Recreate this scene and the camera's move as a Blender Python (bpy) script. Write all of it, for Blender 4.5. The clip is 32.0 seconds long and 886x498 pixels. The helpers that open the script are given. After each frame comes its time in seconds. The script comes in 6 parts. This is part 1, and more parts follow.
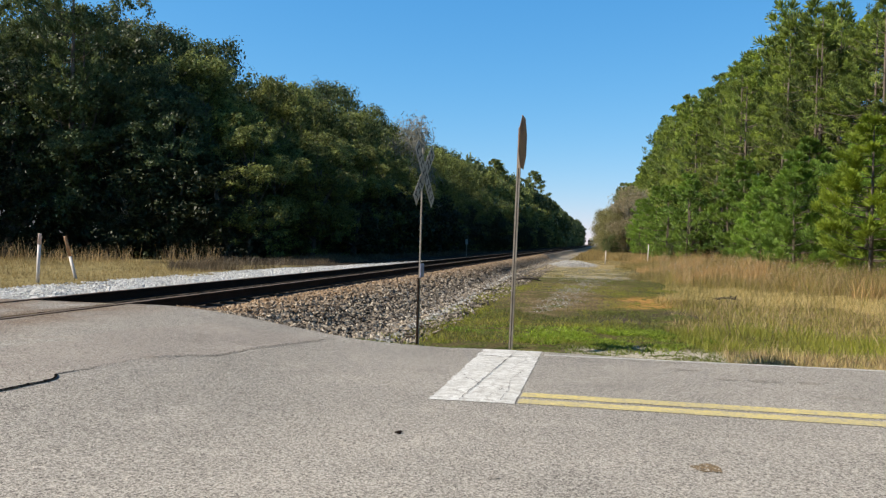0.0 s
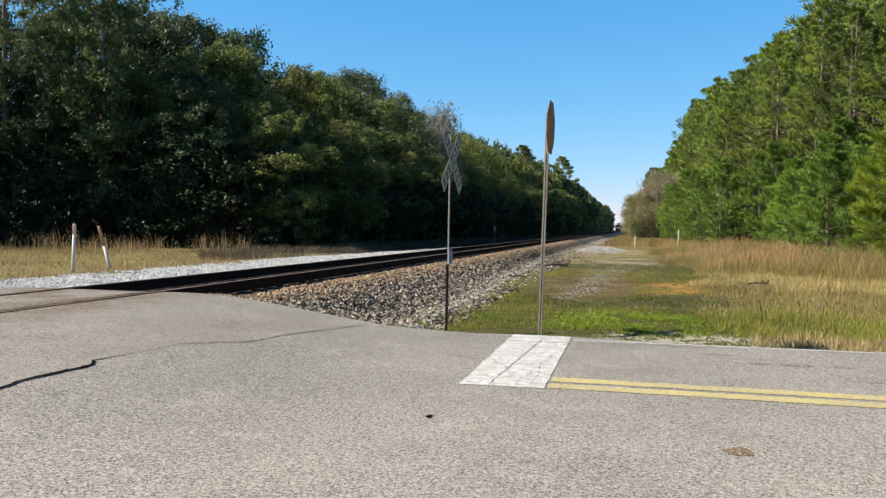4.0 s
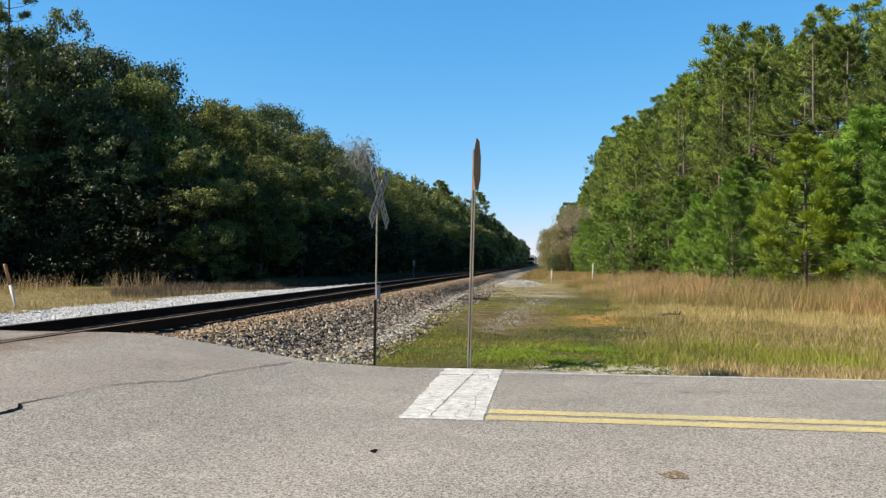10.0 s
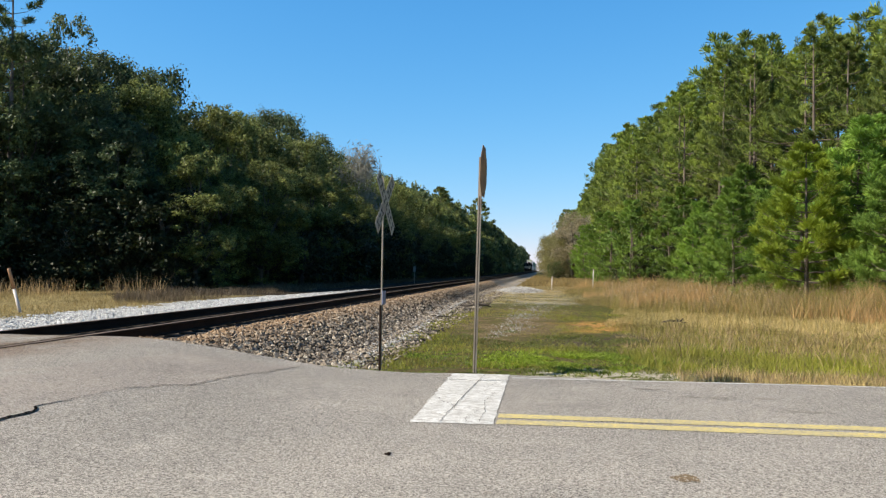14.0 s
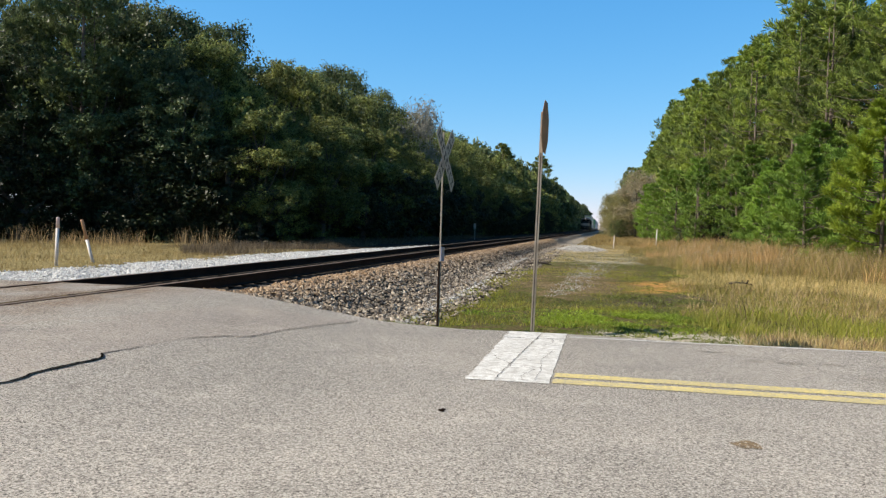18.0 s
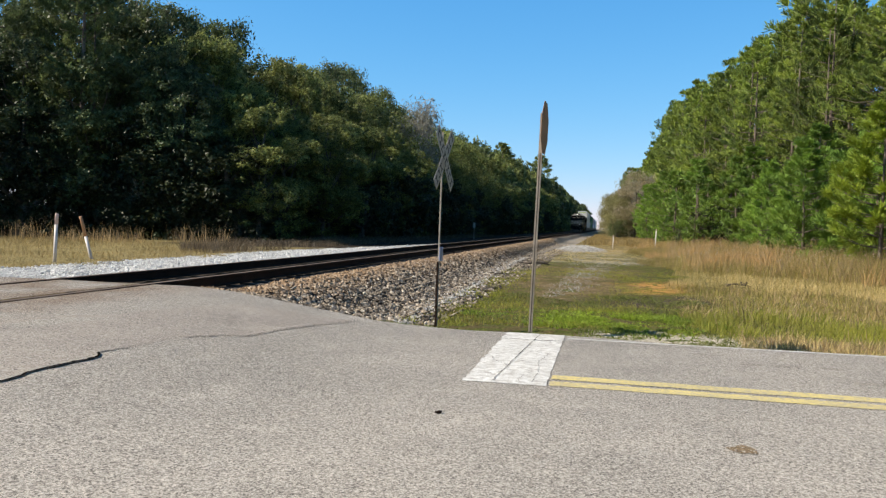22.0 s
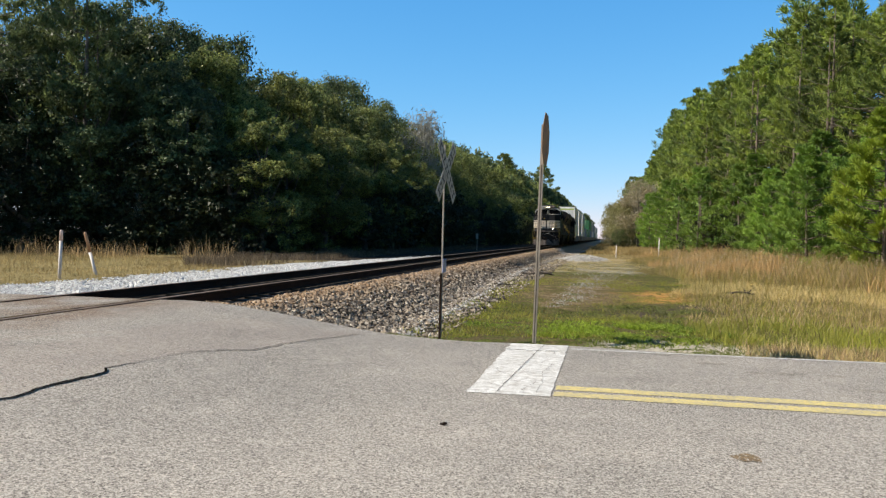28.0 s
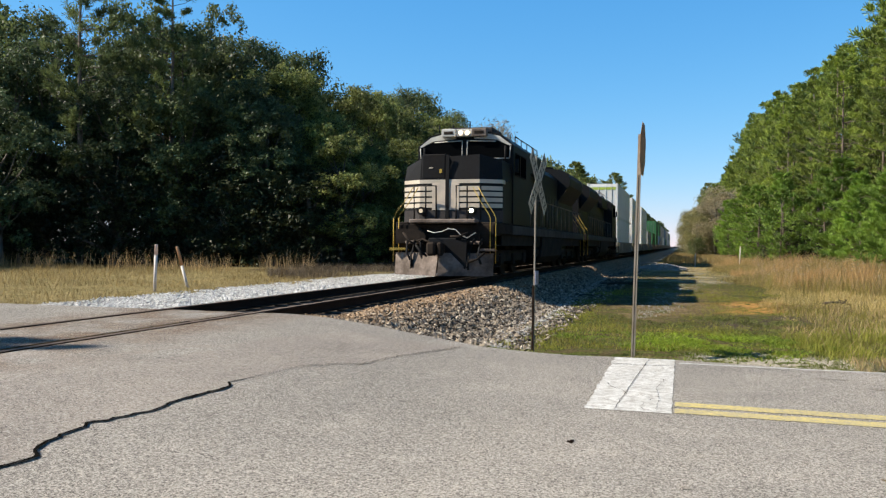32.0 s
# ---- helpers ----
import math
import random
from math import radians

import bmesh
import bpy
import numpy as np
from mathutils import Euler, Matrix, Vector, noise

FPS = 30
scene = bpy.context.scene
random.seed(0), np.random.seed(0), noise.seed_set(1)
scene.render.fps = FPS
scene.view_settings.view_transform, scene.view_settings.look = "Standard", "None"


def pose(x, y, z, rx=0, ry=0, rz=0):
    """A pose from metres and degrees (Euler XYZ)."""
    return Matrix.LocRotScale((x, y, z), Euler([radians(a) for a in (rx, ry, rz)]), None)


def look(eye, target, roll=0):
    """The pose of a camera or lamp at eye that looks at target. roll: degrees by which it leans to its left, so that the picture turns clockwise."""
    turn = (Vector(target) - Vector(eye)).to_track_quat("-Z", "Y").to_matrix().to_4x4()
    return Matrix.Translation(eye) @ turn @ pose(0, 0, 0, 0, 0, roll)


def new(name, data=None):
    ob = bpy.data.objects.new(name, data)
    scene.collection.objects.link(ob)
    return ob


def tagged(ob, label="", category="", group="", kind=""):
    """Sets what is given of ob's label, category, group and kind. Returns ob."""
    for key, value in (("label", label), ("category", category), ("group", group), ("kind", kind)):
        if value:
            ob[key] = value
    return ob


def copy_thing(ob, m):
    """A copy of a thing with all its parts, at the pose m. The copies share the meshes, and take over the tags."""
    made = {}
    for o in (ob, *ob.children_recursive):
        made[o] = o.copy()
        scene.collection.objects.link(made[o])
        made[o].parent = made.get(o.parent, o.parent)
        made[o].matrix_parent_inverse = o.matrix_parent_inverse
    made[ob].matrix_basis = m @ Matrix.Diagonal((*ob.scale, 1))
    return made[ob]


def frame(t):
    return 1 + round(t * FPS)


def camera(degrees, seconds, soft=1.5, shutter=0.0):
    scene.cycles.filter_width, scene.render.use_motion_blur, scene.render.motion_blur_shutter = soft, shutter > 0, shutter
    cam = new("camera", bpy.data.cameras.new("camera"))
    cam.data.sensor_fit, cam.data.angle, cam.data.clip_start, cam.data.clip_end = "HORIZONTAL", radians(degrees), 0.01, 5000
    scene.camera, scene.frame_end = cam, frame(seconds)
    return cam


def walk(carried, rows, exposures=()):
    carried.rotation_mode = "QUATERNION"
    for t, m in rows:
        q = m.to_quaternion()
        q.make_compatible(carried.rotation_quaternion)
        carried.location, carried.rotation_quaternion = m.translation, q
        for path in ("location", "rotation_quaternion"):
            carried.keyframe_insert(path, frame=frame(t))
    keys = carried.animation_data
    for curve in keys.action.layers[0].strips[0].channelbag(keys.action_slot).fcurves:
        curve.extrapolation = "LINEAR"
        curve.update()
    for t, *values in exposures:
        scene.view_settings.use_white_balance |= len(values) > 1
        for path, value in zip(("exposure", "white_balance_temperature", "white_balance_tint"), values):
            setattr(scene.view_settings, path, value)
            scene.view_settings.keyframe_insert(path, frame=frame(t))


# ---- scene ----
cam = camera(57.36, 32.0, soft=1.3)

PATH = [
    (0.0, pose(0.146, 0.145, 1.187, 89.45, -1.25, 10.92)),
    (0.5, pose(0.165, 0.158, 1.178, 89.29, -0.74, 11.96)),
    (1.0, pose(0.166, 0.171, 1.175, 89.05, -0.53, 12.49)),
    (1.5, pose(0.161, 0.160, 1.172, 88.76, -0.64, 13.06)),
    (2.0, pose(0.145, 0.152, 1.173, 88.72, -0.64, 12.93)),
    (2.5, pose(0.145, 0.141, 1.176, 88.67, -0.67, 12.89)),
    (3.0, pose(0.145, 0.129, 1.177, 88.65, -0.79, 12.79)),
    (3.5, pose(0.144, 0.128, 1.175, 88.49, -0.80, 12.84)),
    (5.5, pose(0.162, 0.127, 1.200, 88.56, -0.45, 13.09)),
    (6.0, pose(0.173, 0.106, 1.211, 88.69, -0.62, 12.88)),
    (6.5, pose(0.176, 0.080, 1.207, 89.62, -0.86, 8.72)),
    (7.0, pose(0.163, 0.077, 1.194, 90.20, -1.05, 8.67)),
    (7.5, pose(0.184, 0.087, 1.191, 90.20, -1.30, 8.50)),
    (8.0, pose(0.201, 0.105, 1.188, 90.20, -0.98, 7.20)),
    (8.5, pose(0.205, 0.120, 1.181, 90.36, -0.62, 7.20)),
    (9.0, pose(0.156, 0.106, 1.191, 90.49, -0.57, 7.10)),
    (9.5, pose(0.078, 0.056, 1.195, 91.16, -0.25, 7.06)),
    (10.0, pose(0.010, -0.013, 1.181, 91.01, -0.29, 7.07)),
    (10.5, pose(-0.030, -0.063, 1.177, 90.98, -0.74, 7.03)),
    (11.0, pose(-0.041, -0.092, 1.175, 90.96, -0.85, 7.00)),
    (11.5, pose(-0.058, -0.095, 1.172, 90.99, -0.72, 6.93)),
    (12.0, pose(-0.079, -0.103, 1.176, 90.95, -0.82, 6.93)),
    (12.5, pose(-0.092, -0.112, 1.179, 90.88, -0.89, 6.99)),
    (13.0, pose(-0.091, -0.108, 1.179, 90.93, -0.84, 6.94)),
    (13.5, pose(-0.085, -0.106, 1.177, 91.36, -0.82, 6.92)),
    (14.0, pose(-0.071, -0.099, 1.175, 91.46, -0.53, 7.04)),
    (14.5, pose(-0.076, -0.096, 1.180, 91.43, -0.50, 7.35)),
    (16.5, pose(-0.107, -0.108, 1.187, 91.42, -1.21, 7.53)),
    (17.0, pose(-0.121, -0.104, 1.195, 91.22, -1.20, 10.53)),
    (17.5, pose(-0.101, -0.083, 1.178, 91.04, -1.43, 10.81)),
    (18.0, pose(-0.058, -0.018, 1.173, 88.34, -1.34, 11.33)),
    (18.5, pose(-0.043, -0.000, 1.192, 88.39, -1.44, 11.48)),
    (19.0, pose(-0.047, -0.008, 1.200, 88.31, -1.37, 11.36)),
    (19.5, pose(-0.054, -0.007, 1.190, 88.38, -1.18, 11.31)),
    (20.0, pose(-0.057, 0.005, 1.189, 87.67, -0.72, 11.27)),
    (20.5, pose(-0.045, 0.005, 1.178, 87.78, -0.73, 11.26)),
    (21.0, pose(-0.036, -0.008, 1.179, 87.75, -0.48, 11.19)),
    (21.5, pose(-0.054, -0.011, 1.196, 87.73, -1.08, 11.25)),
    (22.0, pose(-0.051, -0.007, 1.193, 88.25, -1.79, 11.29)),
    (22.5, pose(-0.028, -0.006, 1.194, 88.87, -1.79, 11.44)),
    (23.0, pose(-0.027, -0.003, 1.193, 88.89, -2.28, 11.39)),
    (23.5, pose(-0.028, -0.012, 1.197, 88.87, -2.28, 11.42)),
    (24.0, pose(-0.033, -0.024, 1.197, 88.78, -2.18, 11.44)),
    (24.5, pose(-0.028, -0.028, 1.203, 88.78, -1.73, 11.48)),
    (25.0, pose(-0.031, -0.030, 1.202, 88.72, -1.82, 11.53)),
    (25.5, pose(-0.040, -0.039, 1.200, 88.76, -1.71, 11.47)),
    (27.5, pose(-0.027, -0.041, 1.205, 88.95, -1.03, 11.53)),
    (28.0, pose(-0.040, -0.055, 1.204, 89.04, -1.09, 11.50)),
    (28.5, pose(-0.039, -0.067, 1.208, 89.06, -1.18, 11.86)),
    (29.0, pose(-0.047, -0.063, 1.211, 89.15, -1.22, 12.48)),
    (29.5, pose(-0.067, -0.064, 1.213, 89.17, -1.19, 12.64)),
    (30.0, pose(-0.076, -0.063, 1.219, 89.13, -1.26, 12.71)),
    (30.5, pose(-0.067, -0.060, 1.220, 89.18, -1.21, 13.75)),
    (31.0, pose(-0.072, -0.053, 1.214, 89.12, -1.53, 16.65)),
    (31.5, pose(-0.168, -0.062, 1.226, 89.25, -1.95, 16.51)),
    (32.0, pose(-0.379, -0.129, 1.239, 89.66, -0.55, 16.45)),
]
walk(cam, PATH, exposures=((0.0, 0.38, 6760, 10), (2.0, 0.39, 6760, 10), (3.0, 0.5, 6760, 10), (32.0, 0.5, 6760, 10)))

# ---- world, sun and exposure ----
SUN_EL, SUN_AZ = 39.5, Vector((-0.945, -0.33, 0)).normalized()
world = bpy.data.worlds.new("sky_world")
scene.world = world
world.use_nodes = True
wn, wl = world.node_tree.nodes, world.node_tree.links
sky = wn.new("ShaderNodeTexSky")
sky.sky_type = "NISHITA"
sky.sun_disc = False
sky.sun_elevation = radians(SUN_EL)
sky.sun_rotation = math.atan2(SUN_AZ.x, SUN_AZ.y)
sky.air_density, sky.dust_density, sky.ozone_density = 1.0, 0.0, 4.5
parts, whole = wn.new("ShaderNodeSeparateColor"), wn.new("ShaderNodeCombineColor")
wl.new(sky.outputs[0], parts.inputs[0])
for k, (gain, power) in enumerate(((0.475, 1.32), (1.49, 0.72), (3.03, 0.48))):
    up, by = wn.new("ShaderNodeMath"), wn.new("ShaderNodeMath")
    up.operation, by.operation = "POWER", "MULTIPLY"
    up.inputs[1].default_value, by.inputs[1].default_value = power, gain
    wl.new(parts.outputs[k], up.inputs[0]), wl.new(up.outputs[0], by.inputs[0]), wl.new(by.outputs[0], whole.inputs[k])
# the deep blue of the zenith is darker than the sky over the trees
way, height, deep, shade = wn.new("ShaderNodeTexCoord"), wn.new("ShaderNodeSeparateXYZ"), wn.new("ShaderNodeMapRange"), wn.new("ShaderNodeVectorMath")
deep.interpolation_type = "SMOOTHSTEP"
for k, v in enumerate((0.28, 1.0, 1.0, 0.2)):
    deep.inputs[k + 1].default_value = v
shade.operation = "SCALE"
wl.new(way.outputs["Generated"], height.inputs[0]), wl.new(height.outputs[2], deep.inputs[0])
wl.new(whole.outputs[0], shade.inputs[0]), wl.new(deep.outputs[0], shade.inputs["Scale"])
wn["Background"].inputs["Strength"].default_value = 0.1
wl.new(shade.outputs[0], wn["Background"].inputs["Color"])
sun_data = bpy.data.lights.new("sun", "SUN")
sun_data.energy, sun_data.angle, sun_data.color = 5.45, radians(0.53), (1.0, 0.94, 0.83)
sun = new("sun", sun_data)
sun_to = Vector((SUN_AZ.x * math.cos(radians(SUN_EL)), SUN_AZ.y * math.cos(radians(SUN_EL)), math.sin(radians(SUN_EL))))
sun.matrix_world = look(sun_to * 60, (0, 0, 0))

# ---- materials ----


def material(name, color, rough=0.7, metal=0.0, vary=0.25, scale=3.0, fine=40.0, bump=0.15, second=None, spec=0.5, island=0.0, obj=0.0):
    """A principled surface with stains at one scale, grain at a finer one and a little relief."""
    m = bpy.data.materials.new(name)
    m.use_nodes = True
    n, l = m.node_tree.nodes, m.node_tree.links
    p = n["Principled BSDF"]
    p.inputs["Roughness"].default_value, p.inputs["Metallic"].default_value = rough, metal
    p.inputs["Specular IOR Level"].default_value = spec
    tc = n.new("ShaderNodeTexCoord")
    a, b = n.new("ShaderNodeTexNoise"), n.new("ShaderNodeTexNoise")
    a.inputs["Scale"].default_value, b.inputs["Scale"].default_value = scale, fine
    a.inputs["Detail"].default_value, b.inputs["Detail"].default_value = 5, 3
    l.new(tc.outputs["Object"], a.inputs["Vector"]), l.new(tc.outputs["Object"], b.inputs["Vector"])
    mix = n.new("ShaderNodeMix")
    mix.data_type = "RGBA"
    c2 = second or tuple(c * (1 - vary) for c in color)
    mix.inputs[6].default_value, mix.inputs[7].default_value = (*color, 1), (*c2, 1)
    ramp = n.new("ShaderNodeMapRange")
    ramp.inputs[1].default_value, ramp.inputs[2].default_value = 0.35, 0.65
    l.new(a.outputs["Fac"], ramp.inputs[0]), l.new(ramp.outputs[0], mix.inputs[0])
    hsv = n.new("ShaderNodeHueSaturation")
    val = n.new("ShaderNodeMapRange")
    val.inputs[3].default_value, val.inputs[4].default_value = 1 - vary, 1 + vary
    l.new(b.outputs["Fac"], val.inputs[0])
    last = val.outputs[0]
    for amount, kind, out in ((island, "ShaderNodeNewGeometry", "Random Per Island"), (obj, "ShaderNodeObjectInfo", "Random")):
        if amount:
            r, mr, mul = n.new(kind), n.new("ShaderNodeMapRange"), n.new("ShaderNodeMath")
            mr.inputs[3].default_value, mr.inputs[4].default_value = 1 - amount, 1 + amount
            mul.operation = "MULTIPLY"
            l.new(r.outputs[out], mr.inputs[0]), l.new(last, mul.inputs[0]), l.new(mr.outputs[0], mul.inputs[1])
            last = mul.outputs[0]
    l.new(last, hsv.inputs["Value"]), l.new(mix.outputs[2], hsv.inputs["Color"])
    l.new(hsv.outputs[0], p.inputs["Base Color"])
    if bump:
        bp = n.new("ShaderNodeBump")
        bp.inputs["Strength"].default_value, bp.inputs["Distance"].default_value = bump, 0.02
        l.new(b.outputs["Fac"], bp.inputs["Height"]), l.new(bp.outputs[0], p.inputs["Normal"])
    return m


def leafy(name, color, second, glow=0.35, island=0.25, obj=0.15, rough=0.55, spec=0.3):
    """Leaves: a matt face that also lets light through, each leaf and tree a little different."""
    m = material(name, color, rough, 0, 0.15, 0.35, 4.0, 0, second, spec, island, obj)
    n, l = m.node_tree.nodes, m.node_tree.links
    p, out = n["Principled BSDF"], n["Material Output"]
    tr, ms = n.new("ShaderNodeBsdfTranslucent"), n.new("ShaderNodeMixShader")
    l.new(p.inputs["Base Color"].links[0].from_socket, tr.inputs["Color"])
    ms.inputs[0].default_value = glow
    l.new(p.outputs[0], ms.inputs[1]), l.new(tr.outputs[0], ms.inputs[2]), l.new(ms.outputs[0], out.inputs[0])
    return m


def glowing(name, color, strength):
    m = bpy.data.materials.new(name)
    m.use_nodes = True
    p = m.node_tree.nodes["Principled BSDF"]
    p.inputs["Base Color"].default_value = (*color, 1)
    p.inputs["Emission Color"].default_value, p.inputs["Emission Strength"].default_value = (*color, 1), strength
    return m


class Nodes:
    """Short-hand to wire a node material."""

    def __init__(self, name, rough=0.95):
        self.m = bpy.data.materials.new(name)
        self.m.use_nodes = True
        self.n, self.l = self.m.node_tree.nodes, self.m.node_tree.links
        self.p = self.n["Principled BSDF"]
        self.p.inputs["Roughness"].default_value = rough
        self.p.inputs["Specular IOR Level"].default_value = 0.3
        self.co = self.n.new("ShaderNodeTexCoord").outputs["Object"]

    def noise(self, scale, detail=4):
        t = self.n.new("ShaderNodeTexNoise")
        t.inputs["Scale"].default_value, t.inputs["Detail"].default_value = scale, detail
        self.l.new(self.co, t.inputs["Vector"])
        return t.outputs["Fac"]

    def cells(self, scale, out="Color"):
        t = self.n.new("ShaderNodeTexVoronoi")
        t.inputs["Scale"].default_value = scale
        self.l.new(self.co, t.inputs["Vector"])
        return t.outputs[out]

    def ramp(self, v, a, b, lo=0.0, hi=1.0):
        r = self.n.new("ShaderNodeMapRange")
        r.interpolation_type = "SMOOTHSTEP"
        for k, x in enumerate((a, b, lo, hi)):
            r.inputs[k + 1].default_value = x
        self.l.new(v, r.inputs[0])
        return r.outputs[0]

    def math(self, op, a, b):
        t = self.n.new("ShaderNodeMath")
        t.operation = op
        for k, v in enumerate((a, b)):
            if isinstance(v, (int, float)):
                t.inputs[k].default_value = v
            else:
                self.l.new(v, t.inputs[k])
        return t.outputs[0]

    def mix(self, f, a, b):
        t = self.n.new("ShaderNodeMix")
        t.data_type = "RGBA"
        self.l.new(f, t.inputs[0])
        for k, v in ((6, a), (7, b)):
            if isinstance(v, tuple):
                t.inputs[k].default_value = (*v, 1)
            else:
                self.l.new(v, t.inputs[k])
        return t.outputs[2]

    def value(self, c, v):
        t = self.n.new("ShaderNodeHueSaturation")
        self.l.new(c, t.inputs["Color"]), self.l.new(v, t.inputs["Value"])
        return t.outputs[0]

    def split(self, v):
        t = self.n.new("ShaderNodeSeparateXYZ")
        self.l.new(v, t.inputs[0])
        return t.outputs

    def done(self, colour, relief=None, strength=0.5, depth=0.02):
        self.l.new(colour, self.p.inputs["Base Color"])
        if relief is not None:
            b = self.n.new("ShaderNodeBump")
            b.inputs["Strength"].default_value, b.inputs["Distance"].default_value = strength, depth
            self.l.new(relief, b.inputs["Height"]), self.l.new(b.outputs[0], self.p.inputs["Normal"])
        return self.m


def stony(name, tones, rust=None):
    """Loose stones, each of one of several tones."""
    k = Nodes(name, 0.9)
    rnd = k.n.new("ShaderNodeNewGeometry").outputs["Random Per Island"]
    c = k.mix(k.ramp(rnd, 0.3, 0.36), tones[0], tones[1])
    c = k.mix(k.ramp(rnd, 0.6, 0.66), c, tones[2])
    c = k.mix(k.ramp(rnd, 0.86, 0.9), c, tones[3])
    if rust:
        d = k.math("ADD", k.split(k.co)[0], k.math("MULTIPLY", k.noise(0.6, 3), 0.8))
        c = k.mix(k.ramp(d, -3.9, -5.2, 0, 0.65), c, rust)
    c = k.value(c, k.ramp(k.noise(25, 4), 0.25, 0.75, 0.75, 1.25))
    return k.done(c, k.noise(60, 3), 0.4, 0.01)


def asphalt_material(name, a, b, grain):
    """Worn asphalt: bare pale and dark aggregate, faint wheel polish, stains."""
    k = Nodes(name, 0.9)
    base = k.mix(k.ramp(k.noise(0.45, 6), 0.35, 0.65), a, b)
    base = k.mix(k.ramp(k.noise(1.7, 6), 0.5, 0.75, 0, 0.5), base, tuple(c * 1.2 for c in a))
    base = k.mix(k.ramp(k.noise(1.1, 7), 0.56, 0.78, 0, 0.6), base, tuple(c * 0.66 for c in b))
    x, _, _ = k.split(k.co)
    rust = k.ramp(k.math("ABSOLUTE", k.math("ADD", x, 6.8), 0.0), 2.0, 0.8, 0, 0.9)
    base = k.mix(k.math("MULTIPLY", rust, k.ramp(k.noise(1.3, 5), 0.3, 0.6)), base, (0.21, 0.14, 0.09))
    r, g, _ = k.split(k.cells(165))
    chips = k.ramp(r, 0.0, 1.0, 1 - grain, 1 + grain)
    fine = k.ramp(k.noise(42, 3), 0.3, 0.7, 1 - grain * 0.5, 1 + grain * 0.5)
    base = k.value(base, k.math("MULTIPLY", chips, fine))
    big, odd, _ = k.split(k.cells(105))
    base = k.value(base, k.ramp(big, 0.0, 1.0, 1 - grain * 0.36, 1 + grain * 0.36))
    base = k.mix(k.ramp(odd, 0.90, 0.92, 0, 0.8), base, (0.56, 0.52, 0.46))
    base = k.mix(k.ramp(odd, 0.09, 0.11, 0.8, 0), base, (0.08, 0.07, 0.06))
    return k.done(base, k.math("ADD", r, k.math("MULTIPLY", big, 0.8)), 1.0, 0.0075)


def paint_material(name, a, b, under, w0=0.62, w1=0.74, size=9):
    """Road paint, thin enough for the aggregate to show through where it is worn."""
    k = Nodes(name, 0.8)
    base = k.mix(k.ramp(k.noise(3, 5), 0.35, 0.65), a, b)
    r, g, _ = k.split(k.cells(115))
    base = k.value(base, k.ramp(r, 0, 1, 0.86, 1.1))
    worn = k.math("ADD", k.noise(size, 7), k.math("MULTIPLY", g, 0.2))
    return k.done(k.mix(k.ramp(worn, w0, w1, 0, 0.85), base, under), r, 0.4, 0.006)


